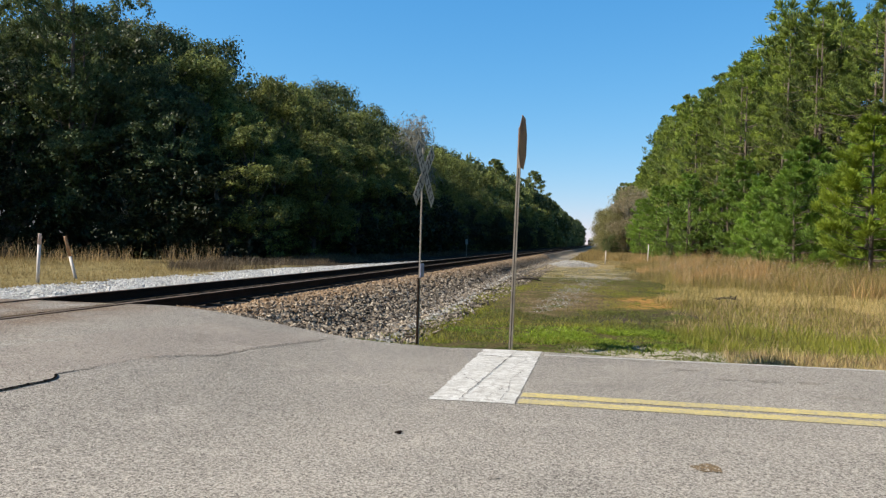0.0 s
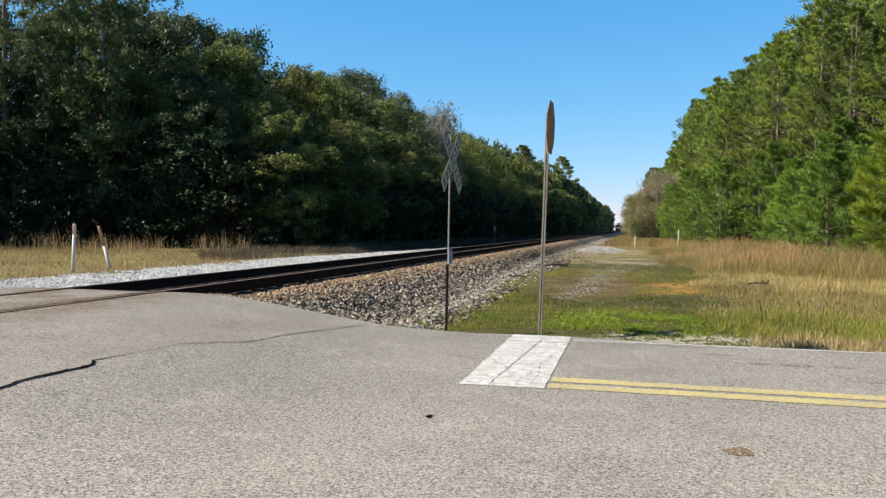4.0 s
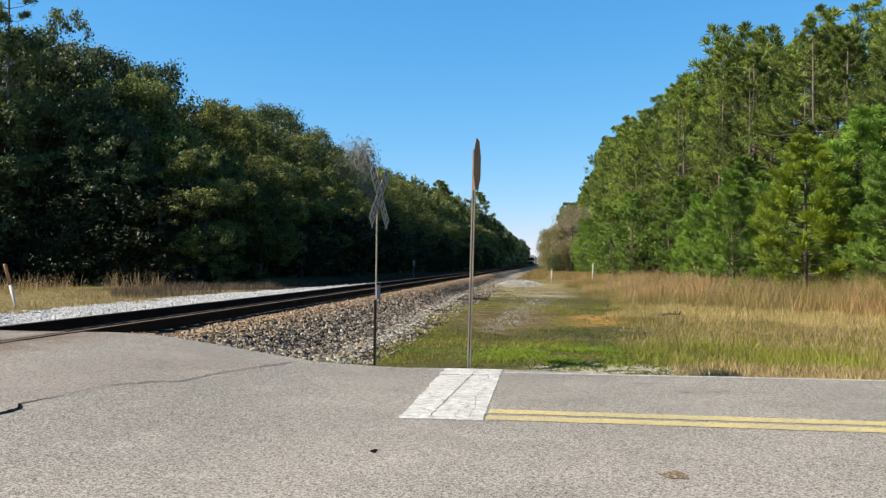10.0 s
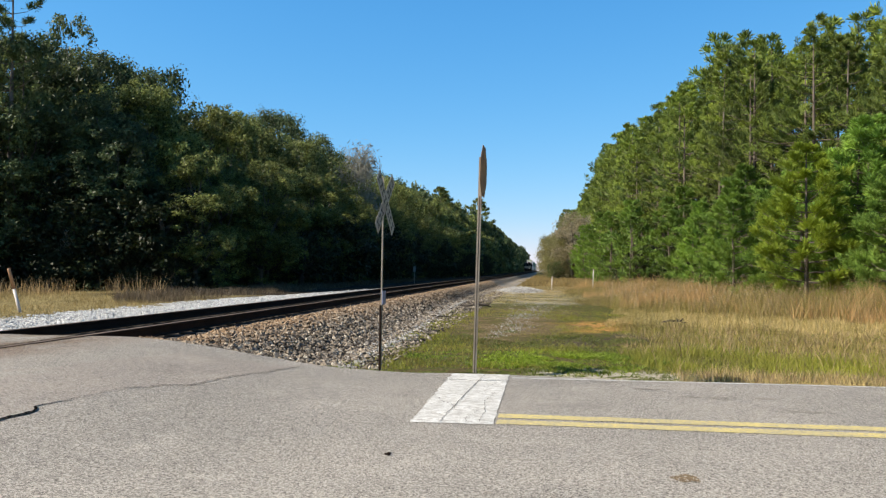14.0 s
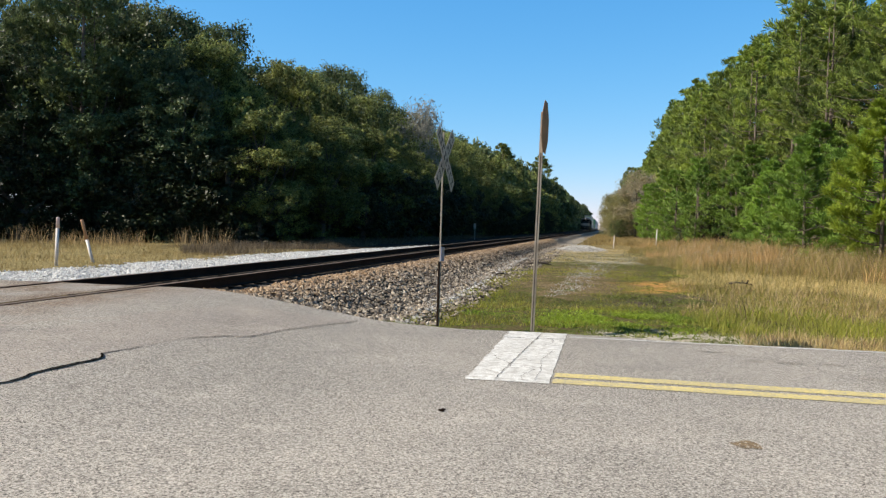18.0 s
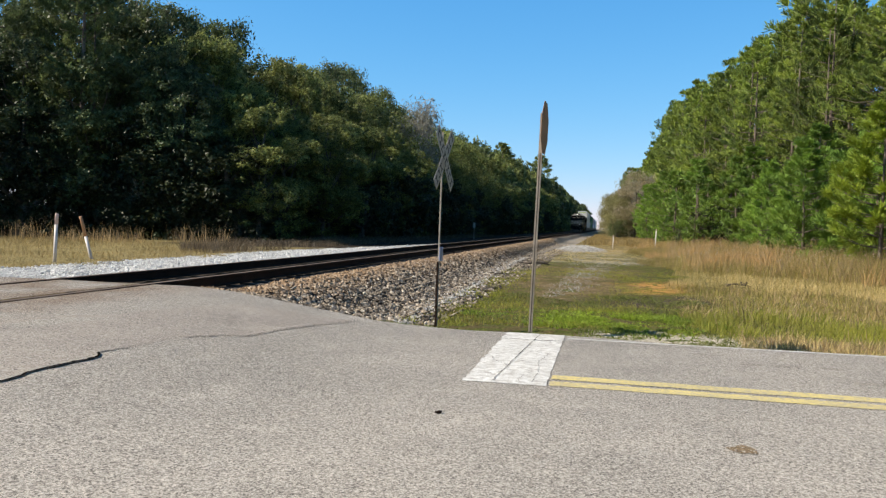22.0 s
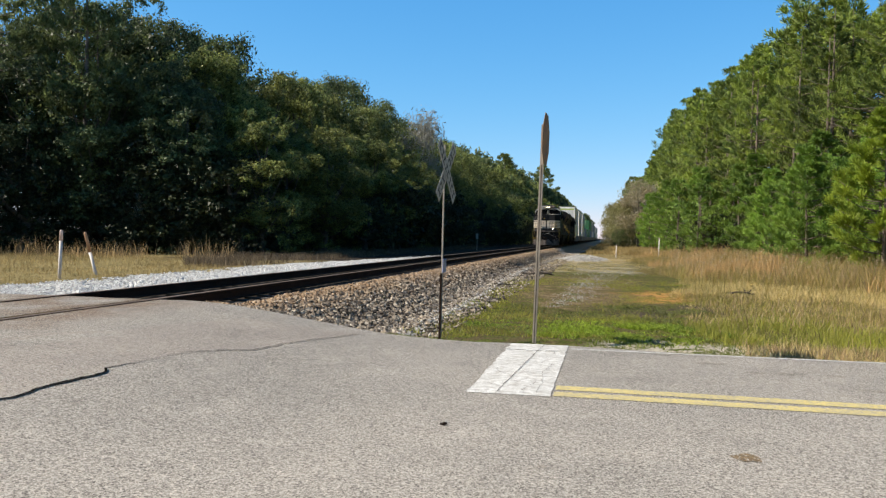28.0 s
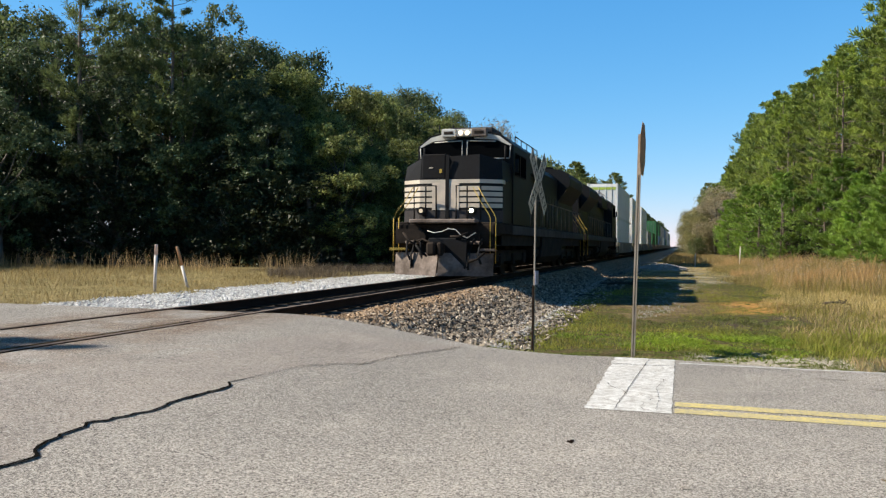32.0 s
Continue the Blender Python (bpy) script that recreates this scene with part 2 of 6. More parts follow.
def ground_material():
    """Verge, moss, dirt, pale track and the litter under the woods."""
    k = Nodes("ground")
    k.p.inputs["Specular IOR Level"].default_value = 0.03
    x, y, _ = k.split(k.co)
    wob = k.math("MULTIPLY", k.math("SUBTRACT", k.noise(0.35, 5), 0.5), 5.0)
    wx, wy = k.math("ADD", x, wob), k.math("ADD", y, k.math("MULTIPLY", wob, 2.0))
    n1, n2, n3 = k.noise(0.8, 6), k.noise(3.5, 6), k.noise(18, 4)

    def zone(x0, x1, y0, y1, soft=1.2):
        a = k.math("MULTIPLY", k.ramp(wx, x0 - soft, x0 + soft), k.ramp(wx, x1 + soft, x1 - soft))
        return k.math("MULTIPLY", a, k.math("MULTIPLY", k.ramp(wy, y0 - soft, y0 + soft), k.ramp(wy, y1 + soft, y1 - soft)))
    c = k.mix(k.ramp(n2, 0.35, 0.65), (0.25, 0.19, 0.088), (0.15, 0.118, 0.052))
    c = k.mix(k.ramp(wx, -11.0, -14.0), c, k.mix(k.ramp(n2, 0.35, 0.65), (0.29, 0.23, 0.11), (0.19, 0.155, 0.07)))
    moss = k.mix(k.ramp(n2, 0.4, 0.58), (0.075, 0.088, 0.02), (0.10, 0.08, 0.038))
    c = k.mix(k.math("MULTIPLY", zone(-4.0, 4.2, 5, 60), k.ramp(n1, 0.22, 0.36)), c, moss)
    dirt = k.mix(k.ramp(n2, 0.4, 0.65), (0.125, 0.088, 0.045), (0.20, 0.15, 0.088))
    c = k.mix(k.math("MULTIPLY", zone(-2.9, 0.6, 21, 36), k.ramp(n1, 0.36, 0.52)), c, dirt)
    c = k.mix(k.math("MULTIPLY", zone(0.2, 3.0, 17.8, 21, 0.9), k.ramp(n1, 0.38, 0.5)), c, (0.075, 0.06, 0.042))
    c = k.mix(k.math("MULTIPLY", zone(-3.0, 1.6, 40, 70), k.ramp(n1, 0.42, 0.6, 0, 0.75)), c, (0.36, 0.32, 0.26))
    c = k.mix(k.math("MULTIPLY", zone(0.8, 2.8, 23.5, 27.5, 0.8), k.ramp(n2, 0.38, 0.5)), c, (0.40, 0.215, 0.07))
    c = k.mix(k.math("MULTIPLY", zone(0.2, 60, 5, 13.2, 0.6), k.ramp(n2, 0.35, 0.5)), c, (0.24, 0.205, 0.15))
    sand_y = k.math("ADD", y, k.math("MULTIPLY", k.noise(1.2, 4), 1.6))
    sand = k.math("MULTIPLY", k.ramp(sand_y, 15.1, 14.3), k.math("MULTIPLY", k.ramp(x, -0.5, 0.1), k.ramp(x, 3.0, 1.9)))
    c = k.mix(k.math("MULTIPLY", sand, k.ramp(n2, 0.36, 0.48)), c, (0.40, 0.355, 0.28))
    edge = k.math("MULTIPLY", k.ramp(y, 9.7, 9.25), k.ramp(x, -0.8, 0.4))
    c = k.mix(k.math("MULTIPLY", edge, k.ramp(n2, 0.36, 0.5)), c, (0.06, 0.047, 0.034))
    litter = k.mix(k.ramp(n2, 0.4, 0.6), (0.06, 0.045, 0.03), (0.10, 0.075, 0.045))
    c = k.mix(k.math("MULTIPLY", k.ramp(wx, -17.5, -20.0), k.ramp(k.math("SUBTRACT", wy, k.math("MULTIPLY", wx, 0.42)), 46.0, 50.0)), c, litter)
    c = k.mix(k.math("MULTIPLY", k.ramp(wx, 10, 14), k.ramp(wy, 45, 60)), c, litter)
    # Litter beside the far track, with the woods' shade put into its colour.
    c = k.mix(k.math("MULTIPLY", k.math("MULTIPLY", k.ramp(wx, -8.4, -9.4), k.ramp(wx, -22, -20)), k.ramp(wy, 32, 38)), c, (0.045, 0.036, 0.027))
    c = k.value(c, k.ramp(n3, 0.25, 0.75, 0.4, 1.6))
    return k.done(c, n3, 0.9, 0.05)


def ballast_material(name, a, b, stain, dirt_shade=None, pale=None):
    """A bed of stone: each cell a stone of its own tone, stained where the track sheds rust."""
    k = Nodes(name)
    x, y, _ = k.split(k.co)
    r, g, _ = k.split(k.cells(17))
    c = k.mix(g, a, b)
    c = k.value(c, k.ramp(r, 0, 1, 0.45, 1.5))
    d = k.math("ABSOLUTE", k.math("ADD", x, 6.9), 0.0)
    c = k.mix(k.math("MULTIPLY", k.ramp(d, 2.1, 1.3), 0.85), c, stain)
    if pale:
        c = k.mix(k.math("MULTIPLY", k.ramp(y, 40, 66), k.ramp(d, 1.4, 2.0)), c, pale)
    # Farther on, dirt and the woods' shade are put into the gravel colour.
    if dirt_shade:
        c = k.mix(k.math("MULTIPLY", k.ramp(y, 32, 50), k.ramp(k.noise(0.9, 5), 0.2, 0.45, 0.6, 1.0)), c, dirt_shade)
    return k.done(c, k.cells(17, "Distance"), 1.0, 0.05)


M = {
    "asphalt": asphalt_material("asphalt", (0.38, 0.341, 0.297), (0.315, 0.285, 0.25), 0.44),
    "asphalt_patch": asphalt_material("asphalt_patch", (0.375, 0.327, 0.282), (0.325, 0.284, 0.248), 0.26),
    "wheel_stain": asphalt_material("wheel_stain", (0.285, 0.25, 0.212), (0.315, 0.28, 0.238), 0.3),
    "oil_stain": asphalt_material("oil_stain", (0.20, 0.135, 0.07), (0.26, 0.195, 0.125), 0.35),
    "crack": material("crack", (0.010, 0.009, 0.008), 1.0, 0, 0.3, 5, 60, 0.15, None, 0.0),
    "white_paint": paint_material("white_paint", (0.68, 0.665, 0.63), (0.58, 0.565, 0.53), (0.36, 0.33, 0.295), 0.5, 0.8, 14),
    "yellow_paint": paint_material("yellow_paint", (0.63, 0.51, 0.19), (0.52, 0.43, 0.20), (0.32, 0.285, 0.225), 0.5, 0.82, 26),
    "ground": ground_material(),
    # Bed near black where stones lie: shade in their gaps put into colour.
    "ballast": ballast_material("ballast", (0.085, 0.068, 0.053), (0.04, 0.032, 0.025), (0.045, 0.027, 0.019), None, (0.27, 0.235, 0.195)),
    "ballast_stone": stony("ballast_stone", ((0.32, 0.26, 0.195), (0.215, 0.178, 0.14), (0.06, 0.047, 0.036), (0.52, 0.45, 0.36)), (0.34, 0.21, 0.11)),
    "gravel": ballast_material("gravel", (0.58, 0.57, 0.55), (0.42, 0.41, 0.39), (0.2, 0.16, 0.13), (0.06, 0.047, 0.036)),
    "heap": ballast_material("heap", (0.42, 0.40, 0.37), (0.28, 0.265, 0.245), (0.2, 0.16, 0.13)),
    "heap_stone": stony("heap_stone", ((0.44, 0.42, 0.39), (0.34, 0.325, 0.30), (0.24, 0.225, 0.205), (0.54, 0.52, 0.48))),
    "gravel_stone": stony("gravel_stone", ((0.60, 0.59, 0.57), (0.48, 0.47, 0.46), (0.38, 0.37, 0.36), (0.68, 0.67, 0.64))),
    "rail": material("rail", (0.034, 0.021, 0.015), 0.95, 0, 0.3, 3, 50, 0.15, None, 0.1),
    "rail_top": material("rail_top", (0.21, 0.155, 0.122), 0.85, 0, 0.3, 3, 50, 0.05, None, 0.2),
    "tie": material("tie", (0.075, 0.058, 0.045), 0.95, 0, 0.4, 3, 30, 0.5, obj=0.2),
    "galvanised": material("galvanised", (0.34, 0.30, 0.25), 0.7, 0.3, 0.25, 4, 40),
    "rusty_post": material("rusty_post", (0.37, 0.32, 0.26), 0.75, 0.1, 0.3, 5, 40, 0.2, (0.27, 0.22, 0.17)),
    "sign_back": material("sign_back", (0.34, 0.19, 0.10), 0.7, 0.2, 0.25, 4, 40, 0.1, (0.24, 0.13, 0.07)),
    "sign_white": material("sign_white", (0.42, 0.39, 0.34), 0.6, 0, 0.15, 4, 40, 0.05),
    "sign_dark": material("sign_dark", (0.03, 0.03, 0.03), 0.6, 0, 0.2, 4, 40, 0),
    "sign_blue": material("sign_blue", (0.30, 0.31, 0.44), 0.5, 0, 0.2, 4, 40, 0),
    "post_white": material("post_white", (0.68, 0.61, 0.56), 0.6, 0, 0.15, 5, 40, 0.05),
    "post_pink": material("post_pink", (0.60, 0.44, 0.38), 0.6, 0, 0.2, 5, 40, 0.05),
    "post_orange": material("post_orange", (0.50, 0.26, 0.13), 0.6, 0, 0.2, 5, 40, 0.05),
    "pale_bark": material("pale_bark", (0.42, 0.39, 0.34), 0.95, 0, 0.3, 1.5, 12, 0.5, (0.28, 0.26, 0.22)),
    "bark": material("bark", (0.15, 0.13, 0.105), 0.95, 0, 0.4, 1.5, 12, 0.8, (0.09, 0.07, 0.055)),
    "pine_bark": material("pine_bark", (0.18, 0.14, 0.11), 0.95, 0, 0.4, 1.5, 12, 0.8, (0.11, 0.085, 0.065)),
    "oak_leaf": leafy("oak_leaf", (0.12, 0.16, 0.064), (0.052, 0.076, 0.034), 0.4, 0.6, 0.35, 0.5, 0.3),
    # Darker leaf: the shade of the bay is put into its colour.
    "oak_leaf_shade": leafy("oak_leaf_shade", (0.115, 0.154, 0.063), (0.051, 0.072, 0.034), 0.3, 0.55, 0.3, 0.5, 0.3),
    # Near-black leaf: shade under the trees is put into its colour.
    "shade_leaf": leafy("shade_leaf", (0.04, 0.05, 0.017), (0.022, 0.028, 0.011), 0.1, 0.5, 0.3),
    # Paler leaf: sunlight on corner and far trees is put into its colour.
    "oak_leaf_lit": leafy("oak_leaf_lit", (0.285, 0.305, 0.09), (0.12, 0.145, 0.045), 0.45, 0.65, 0.3, 0.5, 0.3),
    "twig_olive": leafy("twig_olive", (0.30, 0.26, 0.12), (0.20, 0.20, 0.08), 0.4),
    "oak_leaf_olive": leafy("oak_leaf_olive", (0.168, 0.202, 0.07), (0.076, 0.1, 0.04), 0.42, 0.45, 0.25, 0.5, 0.3),
    "pine_needle": leafy("pine_needle", (0.26, 0.318, 0.05), (0.08, 0.118, 0.03), 0.13, 0.4, 0.36),
    "young_needle_bright": leafy("young_needle_bright", (0.32, 0.40, 0.036), (0.18, 0.25, 0.03), 0.2),
    "young_needle": leafy("young_needle", (0.25, 0.375, 0.056), (0.10, 0.18, 0.036), 0.18, 0.35, 0.3),
    "dry_brush": leafy("dry_brush", (0.19, 0.14, 0.085), (0.085, 0.065, 0.042), 0.25, 0.5),
    "grey_twig": leafy("grey_twig", (0.38, 0.36, 0.31), (0.26, 0.25, 0.20), 0.4),
    "bare_twig": leafy("bare_twig", (0.50, 0.42, 0.30), (0.36, 0.31, 0.18), 0.5),
    "grass_gold": leafy("grass_gold", (0.64, 0.41, 0.185), (0.48, 0.315, 0.135), 0.4, 0.35),
    "grass_straw": leafy("grass_straw", (0.75, 0.575, 0.265), (0.56, 0.43, 0.17), 0.4),
    "grass_dun": leafy("grass_dun", (0.48, 0.345, 0.185), (0.31, 0.22, 0.11), 0.35, 0.4),
    "grass_meadow": leafy("grass_meadow", (0.35, 0.255, 0.108), (0.20, 0.15, 0.062), 0.35, 0.35),
    "grass_moss": leafy("grass_moss", (0.21, 0.24, 0.045), (0.13, 0.14, 0.035), 0.3, 0.4),
    "seed_head": leafy("seed_head", (0.50, 0.43, 0.31), (0.36, 0.29, 0.19), 0.3),
    "grass_olive": leafy("grass_olive", (0.34, 0.28, 0.075), (0.215, 0.178, 0.05), 0.35, 0.4),
    "grass_lush": leafy("grass_lush", (0.27, 0.36, 0.035), (0.16, 0.22, 0.03), 0.4, 0.45),
    "grass_green": leafy("grass_green", (0.36, 0.36, 0.05), (0.29, 0.28, 0.055), 0.4),
    "loco_black": material("loco_black", (0.014, 0.0148, 0.0165), 0.55, 0, 0.3, 1.2, 20, 0.05, (0.014, 0.0125, 0.0118), 0.1),
    "loco_under": material("loco_under", (0.019, 0.015, 0.0125), 0.9, 0, 0.35, 2, 20, 0.2, (0.036, 0.027, 0.021), 0.1),
    "loco_white": material("loco_white", (0.66, 0.57, 0.46), 0.55, 0, 0.12, 1.5, 20, 0.05, (0.50, 0.43, 0.34)),
    "loco_cream": material("loco_cream", (0.66, 0.55, 0.43), 0.6, 0, 0.12, 2.5, 20, 0.05, (0.48, 0.41, 0.34)),
    "loco_pale": material("loco_pale", (0.58, 0.56, 0.51), 0.6, 0, 0.15, 2.5, 20, 0.05, (0.46, 0.44, 0.39)),
    "loco_grey": material("loco_grey", (0.25, 0.20, 0.17), 0.85, 0, 0.4, 2.5, 14, 0.1, (0.11, 0.086, 0.07), 0.1),
    "loco_roof": material("loco_roof", (0.075, 0.068, 0.067), 0.8, 0, 0.3, 1.5, 20, 0.05, (0.045, 0.04, 0.039), 0.1),
    "loco_yellow": material("loco_yellow", (0.46, 0.31, 0.05), 0.5, 0, 0.15, 3, 30, 0),
    "glass_dark": material("glass_dark", (0.004, 0.0045, 0.005), 0.3, 0, 0.1, 3, 30, 0, None, 0.0),
    "lamp_on": glowing("lamp_on", (1.0, 0.75, 0.46), 5.0),
    "lamp_bright": glowing("lamp_bright", (1.0, 0.84, 0.55), 9.0),
    "lamp_low": glowing("lamp_low", (0.6, 0.5, 0.36), 0.35),
    "box_white": material("box_white", (0.84, 0.83, 0.80), 0.5, 0, 0.1, 0.5, 12, 0.05, (0.74, 0.72, 0.68)),
    "box_green": material("box_green", (0.03, 0.20, 0.07), 0.5, 0, 0.2, 0.5, 12, 0.05, (0.05, 0.14, 0.06)),
    "box_blue": material("box_blue", (0.10, 0.19, 0.33), 0.5, 0, 0.2, 0.5, 12, 0.05),
    "box_grey": material("box_grey", (0.36, 0.36, 0.37), 0.5, 0, 0.2, 0.5, 12, 0.05),
    "box_lime": material("box_lime", (0.50, 0.62, 0.10), 0.5, 0, 0.15, 1, 12, 0.02),
    "well_steel": material("well_steel", (0.33, 0.29, 0.24), 0.7, 0, 0.25, 1, 12, 0.1, (0.22, 0.18, 0.15)),
}

# ---- mesh helpers ----


def link(name, me, mat, parent=None, label=""):
    ob = new(name, me)
    for m in mat if isinstance(mat, (list, tuple)) else [mat]:
        me.materials.append(M[m])
    if parent:
        ob.parent = parent
    if label:
        ob["label"] = label
    return ob


def part(name, bm, mat, parent=None, label=""):
    me = bpy.data.meshes.new(name)
    bm.to_mesh(me)
    bm.free()
    return link(name, me, mat, parent, label)


def raw(name, verts, faces):
    """A mesh from arrays."""
    me = bpy.data.meshes.new(name)
    me.from_pydata(verts if isinstance(verts, list) else verts.tolist(), [], faces if isinstance(faces, list) else faces.tolist())
    return me


def box(bm, x0, y0, z0, x1, y1, z1, mat=0, bevel=0.0, turn=None):
    r = bmesh.ops.create_cube(bm, size=1)
    vs = r["verts"]
    for v in vs:
        v.co = Vector(((x0 + x1) / 2 + v.co.x * (x1 - x0), (y0 + y1) / 2 + v.co.y * (y1 - y0), (z0 + z1) / 2 + v.co.z * (z1 - z0)))
    fs = {f for v in vs for f in v.link_faces}
    for f in fs:
        f.material_index = mat
    if turn is not None:
        bmesh.ops.transform(bm, matrix=turn, verts=vs)
    if bevel:
        es = list({e for v in vs for e in v.link_edges})
        bmesh.ops.bevel(bm, geom=es, offset=bevel, segments=1, affect="EDGES")
    return vs


def tube(bm, pts, r, sides=6, r1=None, mat=0):
    """A round bar through the points, from radius r to r1."""
    pts = [Vector(p) for p in pts]
    r1 = r if r1 is None else r1
    rings = []
    for i, p in enumerate(pts):
        d = (pts[min(i + 1, len(pts) - 1)] - pts[max(i - 1, 0)]).normalized()
        u = d.cross(Vector((0, 0, 1)) if abs(d.z) < 0.9 else Vector((1, 0, 0))).normalized()
        w = d.cross(u)
        rr = r + (r1 - r) * i / max(1, len(pts) - 1)
        rings.append([bm.verts.new(p + rr * (math.cos(a) * u + math.sin(a) * w)) for a in (2 * math.pi * k / sides for k in range(sides))])
    for a, b in zip(rings, rings[1:]):
        for k in range(sides):
            f = bm.faces.new((a[k], a[(k + 1) % sides], b[(k + 1) % sides], b[k]))
            f.smooth, f.material_index = True, mat
    bm.faces.new(rings[0][::-1]).material_index = mat
    bm.faces.new(rings[-1]).material_index = mat


def prism(bm, outline, axis, a, b, mat=0):
    """An outline of pairs, drawn out along an axis from a to b."""
    def at(p, h):
        return {"x": (h, p[0], p[1]), "y": (p[0], h, p[1]), "z": (p[0], p[1], h)}[axis]
    lo, hi = [bm.verts.new(at(p, a)) for p in outline], [bm.verts.new(at(p, b)) for p in outline]
    fs = [bm.faces.new(lo), bm.faces.new(hi[::-1])]
    n = len(outline)
    for i in range(n):
        fs.append(bm.faces.new((lo[i], hi[i], hi[(i + 1) % n], lo[(i + 1) % n])))
    for f in fs:
        f.material_index = mat
    bmesh.ops.recalc_face_normals(bm, faces=fs)
    return fs


def smooth01(a, b, v):
    t = min(1.0, max(0.0, (v - a) / (b - a)))
    return t * t * (3 - 2 * t)


# ---- plan ----
TRACK_X, RAIL_Z = -6.9, 0.256


def road_z(x):
    """Height of the road, which climbs to the crossing."""
    if x > TRACK_X:
        return 0.25 * smooth01(-1.6, -5.6, x) if x > -5.6 else 0.25
    return 0.25 - 0.3 * smooth01(-10.0, -24.0, x)


def road_edge(x):
    """The far edge of the road."""
    return 8.9 + 0.2 * smooth01(1.0, -0.6, x) + 1.0 * smooth01(-1.8, -6.0, x)


def ground_z(x, y):
    """Height of the land beyond and beside the road."""
    right = -0.5
    left = -0.13
    z = left + (right - left) * smooth01(-9.0, -4.5, x)
    e = road_edge(x)
    near = road_z(x) - 0.06 - 0.12 * smooth01(-0.3, 0.4, x) * smooth01(e, e + 0.12, y)
    z = near + (z - near) * smooth01(e + 0.05, e + 2.6, y)
    if y > 11:
        z += 0.05 * noise.noise((x * 0.25, y * 0.25, 0.3)) * smooth01(11, 16, y)
    return z


def sheet(name, xs, ys, fz, mat):
    xs, ys = list(xs), list(ys)
    v = [(x, y, fz(x, y)) for y in ys for x in xs]
    w = len(xs)
    f = [(j * w + i, j * w + i + 1, (j + 1) * w + i + 1, (j + 1) * w + i) for j in range(len(ys) - 1) for i in range(w - 1)]
    me = raw(name, v, f)
    me.polygons.foreach_set("use_smooth", [True] * len(f))
    return link(name, me, mat)


xs = [-2500, -900, -400, -200, -120, -80, -60] + list(np.arange(-45, 45.1, 0.75)) + [60, 80, 120, 200, 400, 900, 2500]
ys = [-900, -300, -100, -40, -20, -10, 0, 4, 8, 8.6] + list(np.arange(8.8, 14, 0.2)) + list(np.arange(14, 60, 0.8)) + list(np.arange(60, 200, 5)) + [250, 350, 500, 800, 1300, 2500, 4500]
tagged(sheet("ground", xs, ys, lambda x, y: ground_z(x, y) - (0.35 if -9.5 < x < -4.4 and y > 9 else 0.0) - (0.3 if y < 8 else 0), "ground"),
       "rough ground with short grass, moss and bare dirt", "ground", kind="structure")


def road_sheet(name, x0, x1, label):
    """A slab of asphalt with a broken far edge and real thickness."""
    bm = bmesh.new()
    n = max(2, int((min(x1, 14) - max(x0, -26)) / 0.12))
    cols = []
    span = [x0] if x0 < -26 else []
    span += [max(x0, -26) + (min(x1, 14) - max(x0, -26)) * i / n for i in range(n + 1)]
    span += [x1] if x1 > 14 else []
    for x in span:
        e = road_edge(x) + 0.05 * noise.noise((x * 1.7, 3, 0)) + 0.025 * noise.noise((x * 7, 1, 0))
        z = road_z(x)
        cols.append([bm.verts.new((x, y, z - d)) for y, d in ((e, 0.16), (e, 0.012), (e - 0.03, 0.0), (7.5, 0.0), (4, 0.0), (-25, 0.0))])
    for a, b in zip(cols, cols[1:]):
        for k in range(5):
            bm.faces.new((a[k], a[k + 1], b[k + 1], b[k]))
    bmesh.ops.recalc_face_normals(bm, faces=bm.faces)
    if sum(f.normal.z for f in bm.faces) < 0:
        bmesh.ops.reverse_faces(bm, faces=bm.faces)
    return tagged(part(name, bm, "asphalt"), label, "road", kind="structure")


road_sheet("road_east", TRACK_X + 0.855, 80, "worn grey asphalt road with coarse aggregate and oil spots")
road_sheet("road_crossing", TRACK_X - 0.61, TRACK_X + 0.61, "asphalt infill between the rails of the crossing")
road_sheet("road_west", -80, TRACK_X - 0.83, "worn grey asphalt road beyond the tracks")


def strip(name, pts, mat, lift=0.004):
    """A thin layer of paint on the road along quads of plan corners."""
    v, f = [], []
    for quad in pts:
        b = len(v)
        v += [(x, y + (0.06 * smooth01(2.6, -0.4, x) if mat == "yellow_paint" else 0), road_z(x) + lift) for x, y in quad]
        f.append((b, b + 1, b + 2, b + 3))
    return link(name, raw(name, v, f), mat)


def marking(name, mat, x0, x1, y0, y1, label, step=0.5):
    """Painted band with slightly ragged sides."""
    n = max(1, int((min(x1, 20) - x0) / step))
    cuts = [x0 + (min(x1, 20) - x0) * i / n for i in range(n + 1)] + ([x1] if x1 > 20 else [])
    rag = [0.008 * noise.noise((c * 5, y0, 2)) + 0.008 * noise.noise((c * 23, y0, 4)) for c in cuts]
    quads = [((a, y0 + ra), (b, y0 + rb), (b, y1 + rb), (a, y1 + ra)) for a, b, ra, rb in zip(cuts, cuts[1:], rag, rag[1:])]
    return tagged(strip(name, quads, mat), label, "road marking", kind="structure")


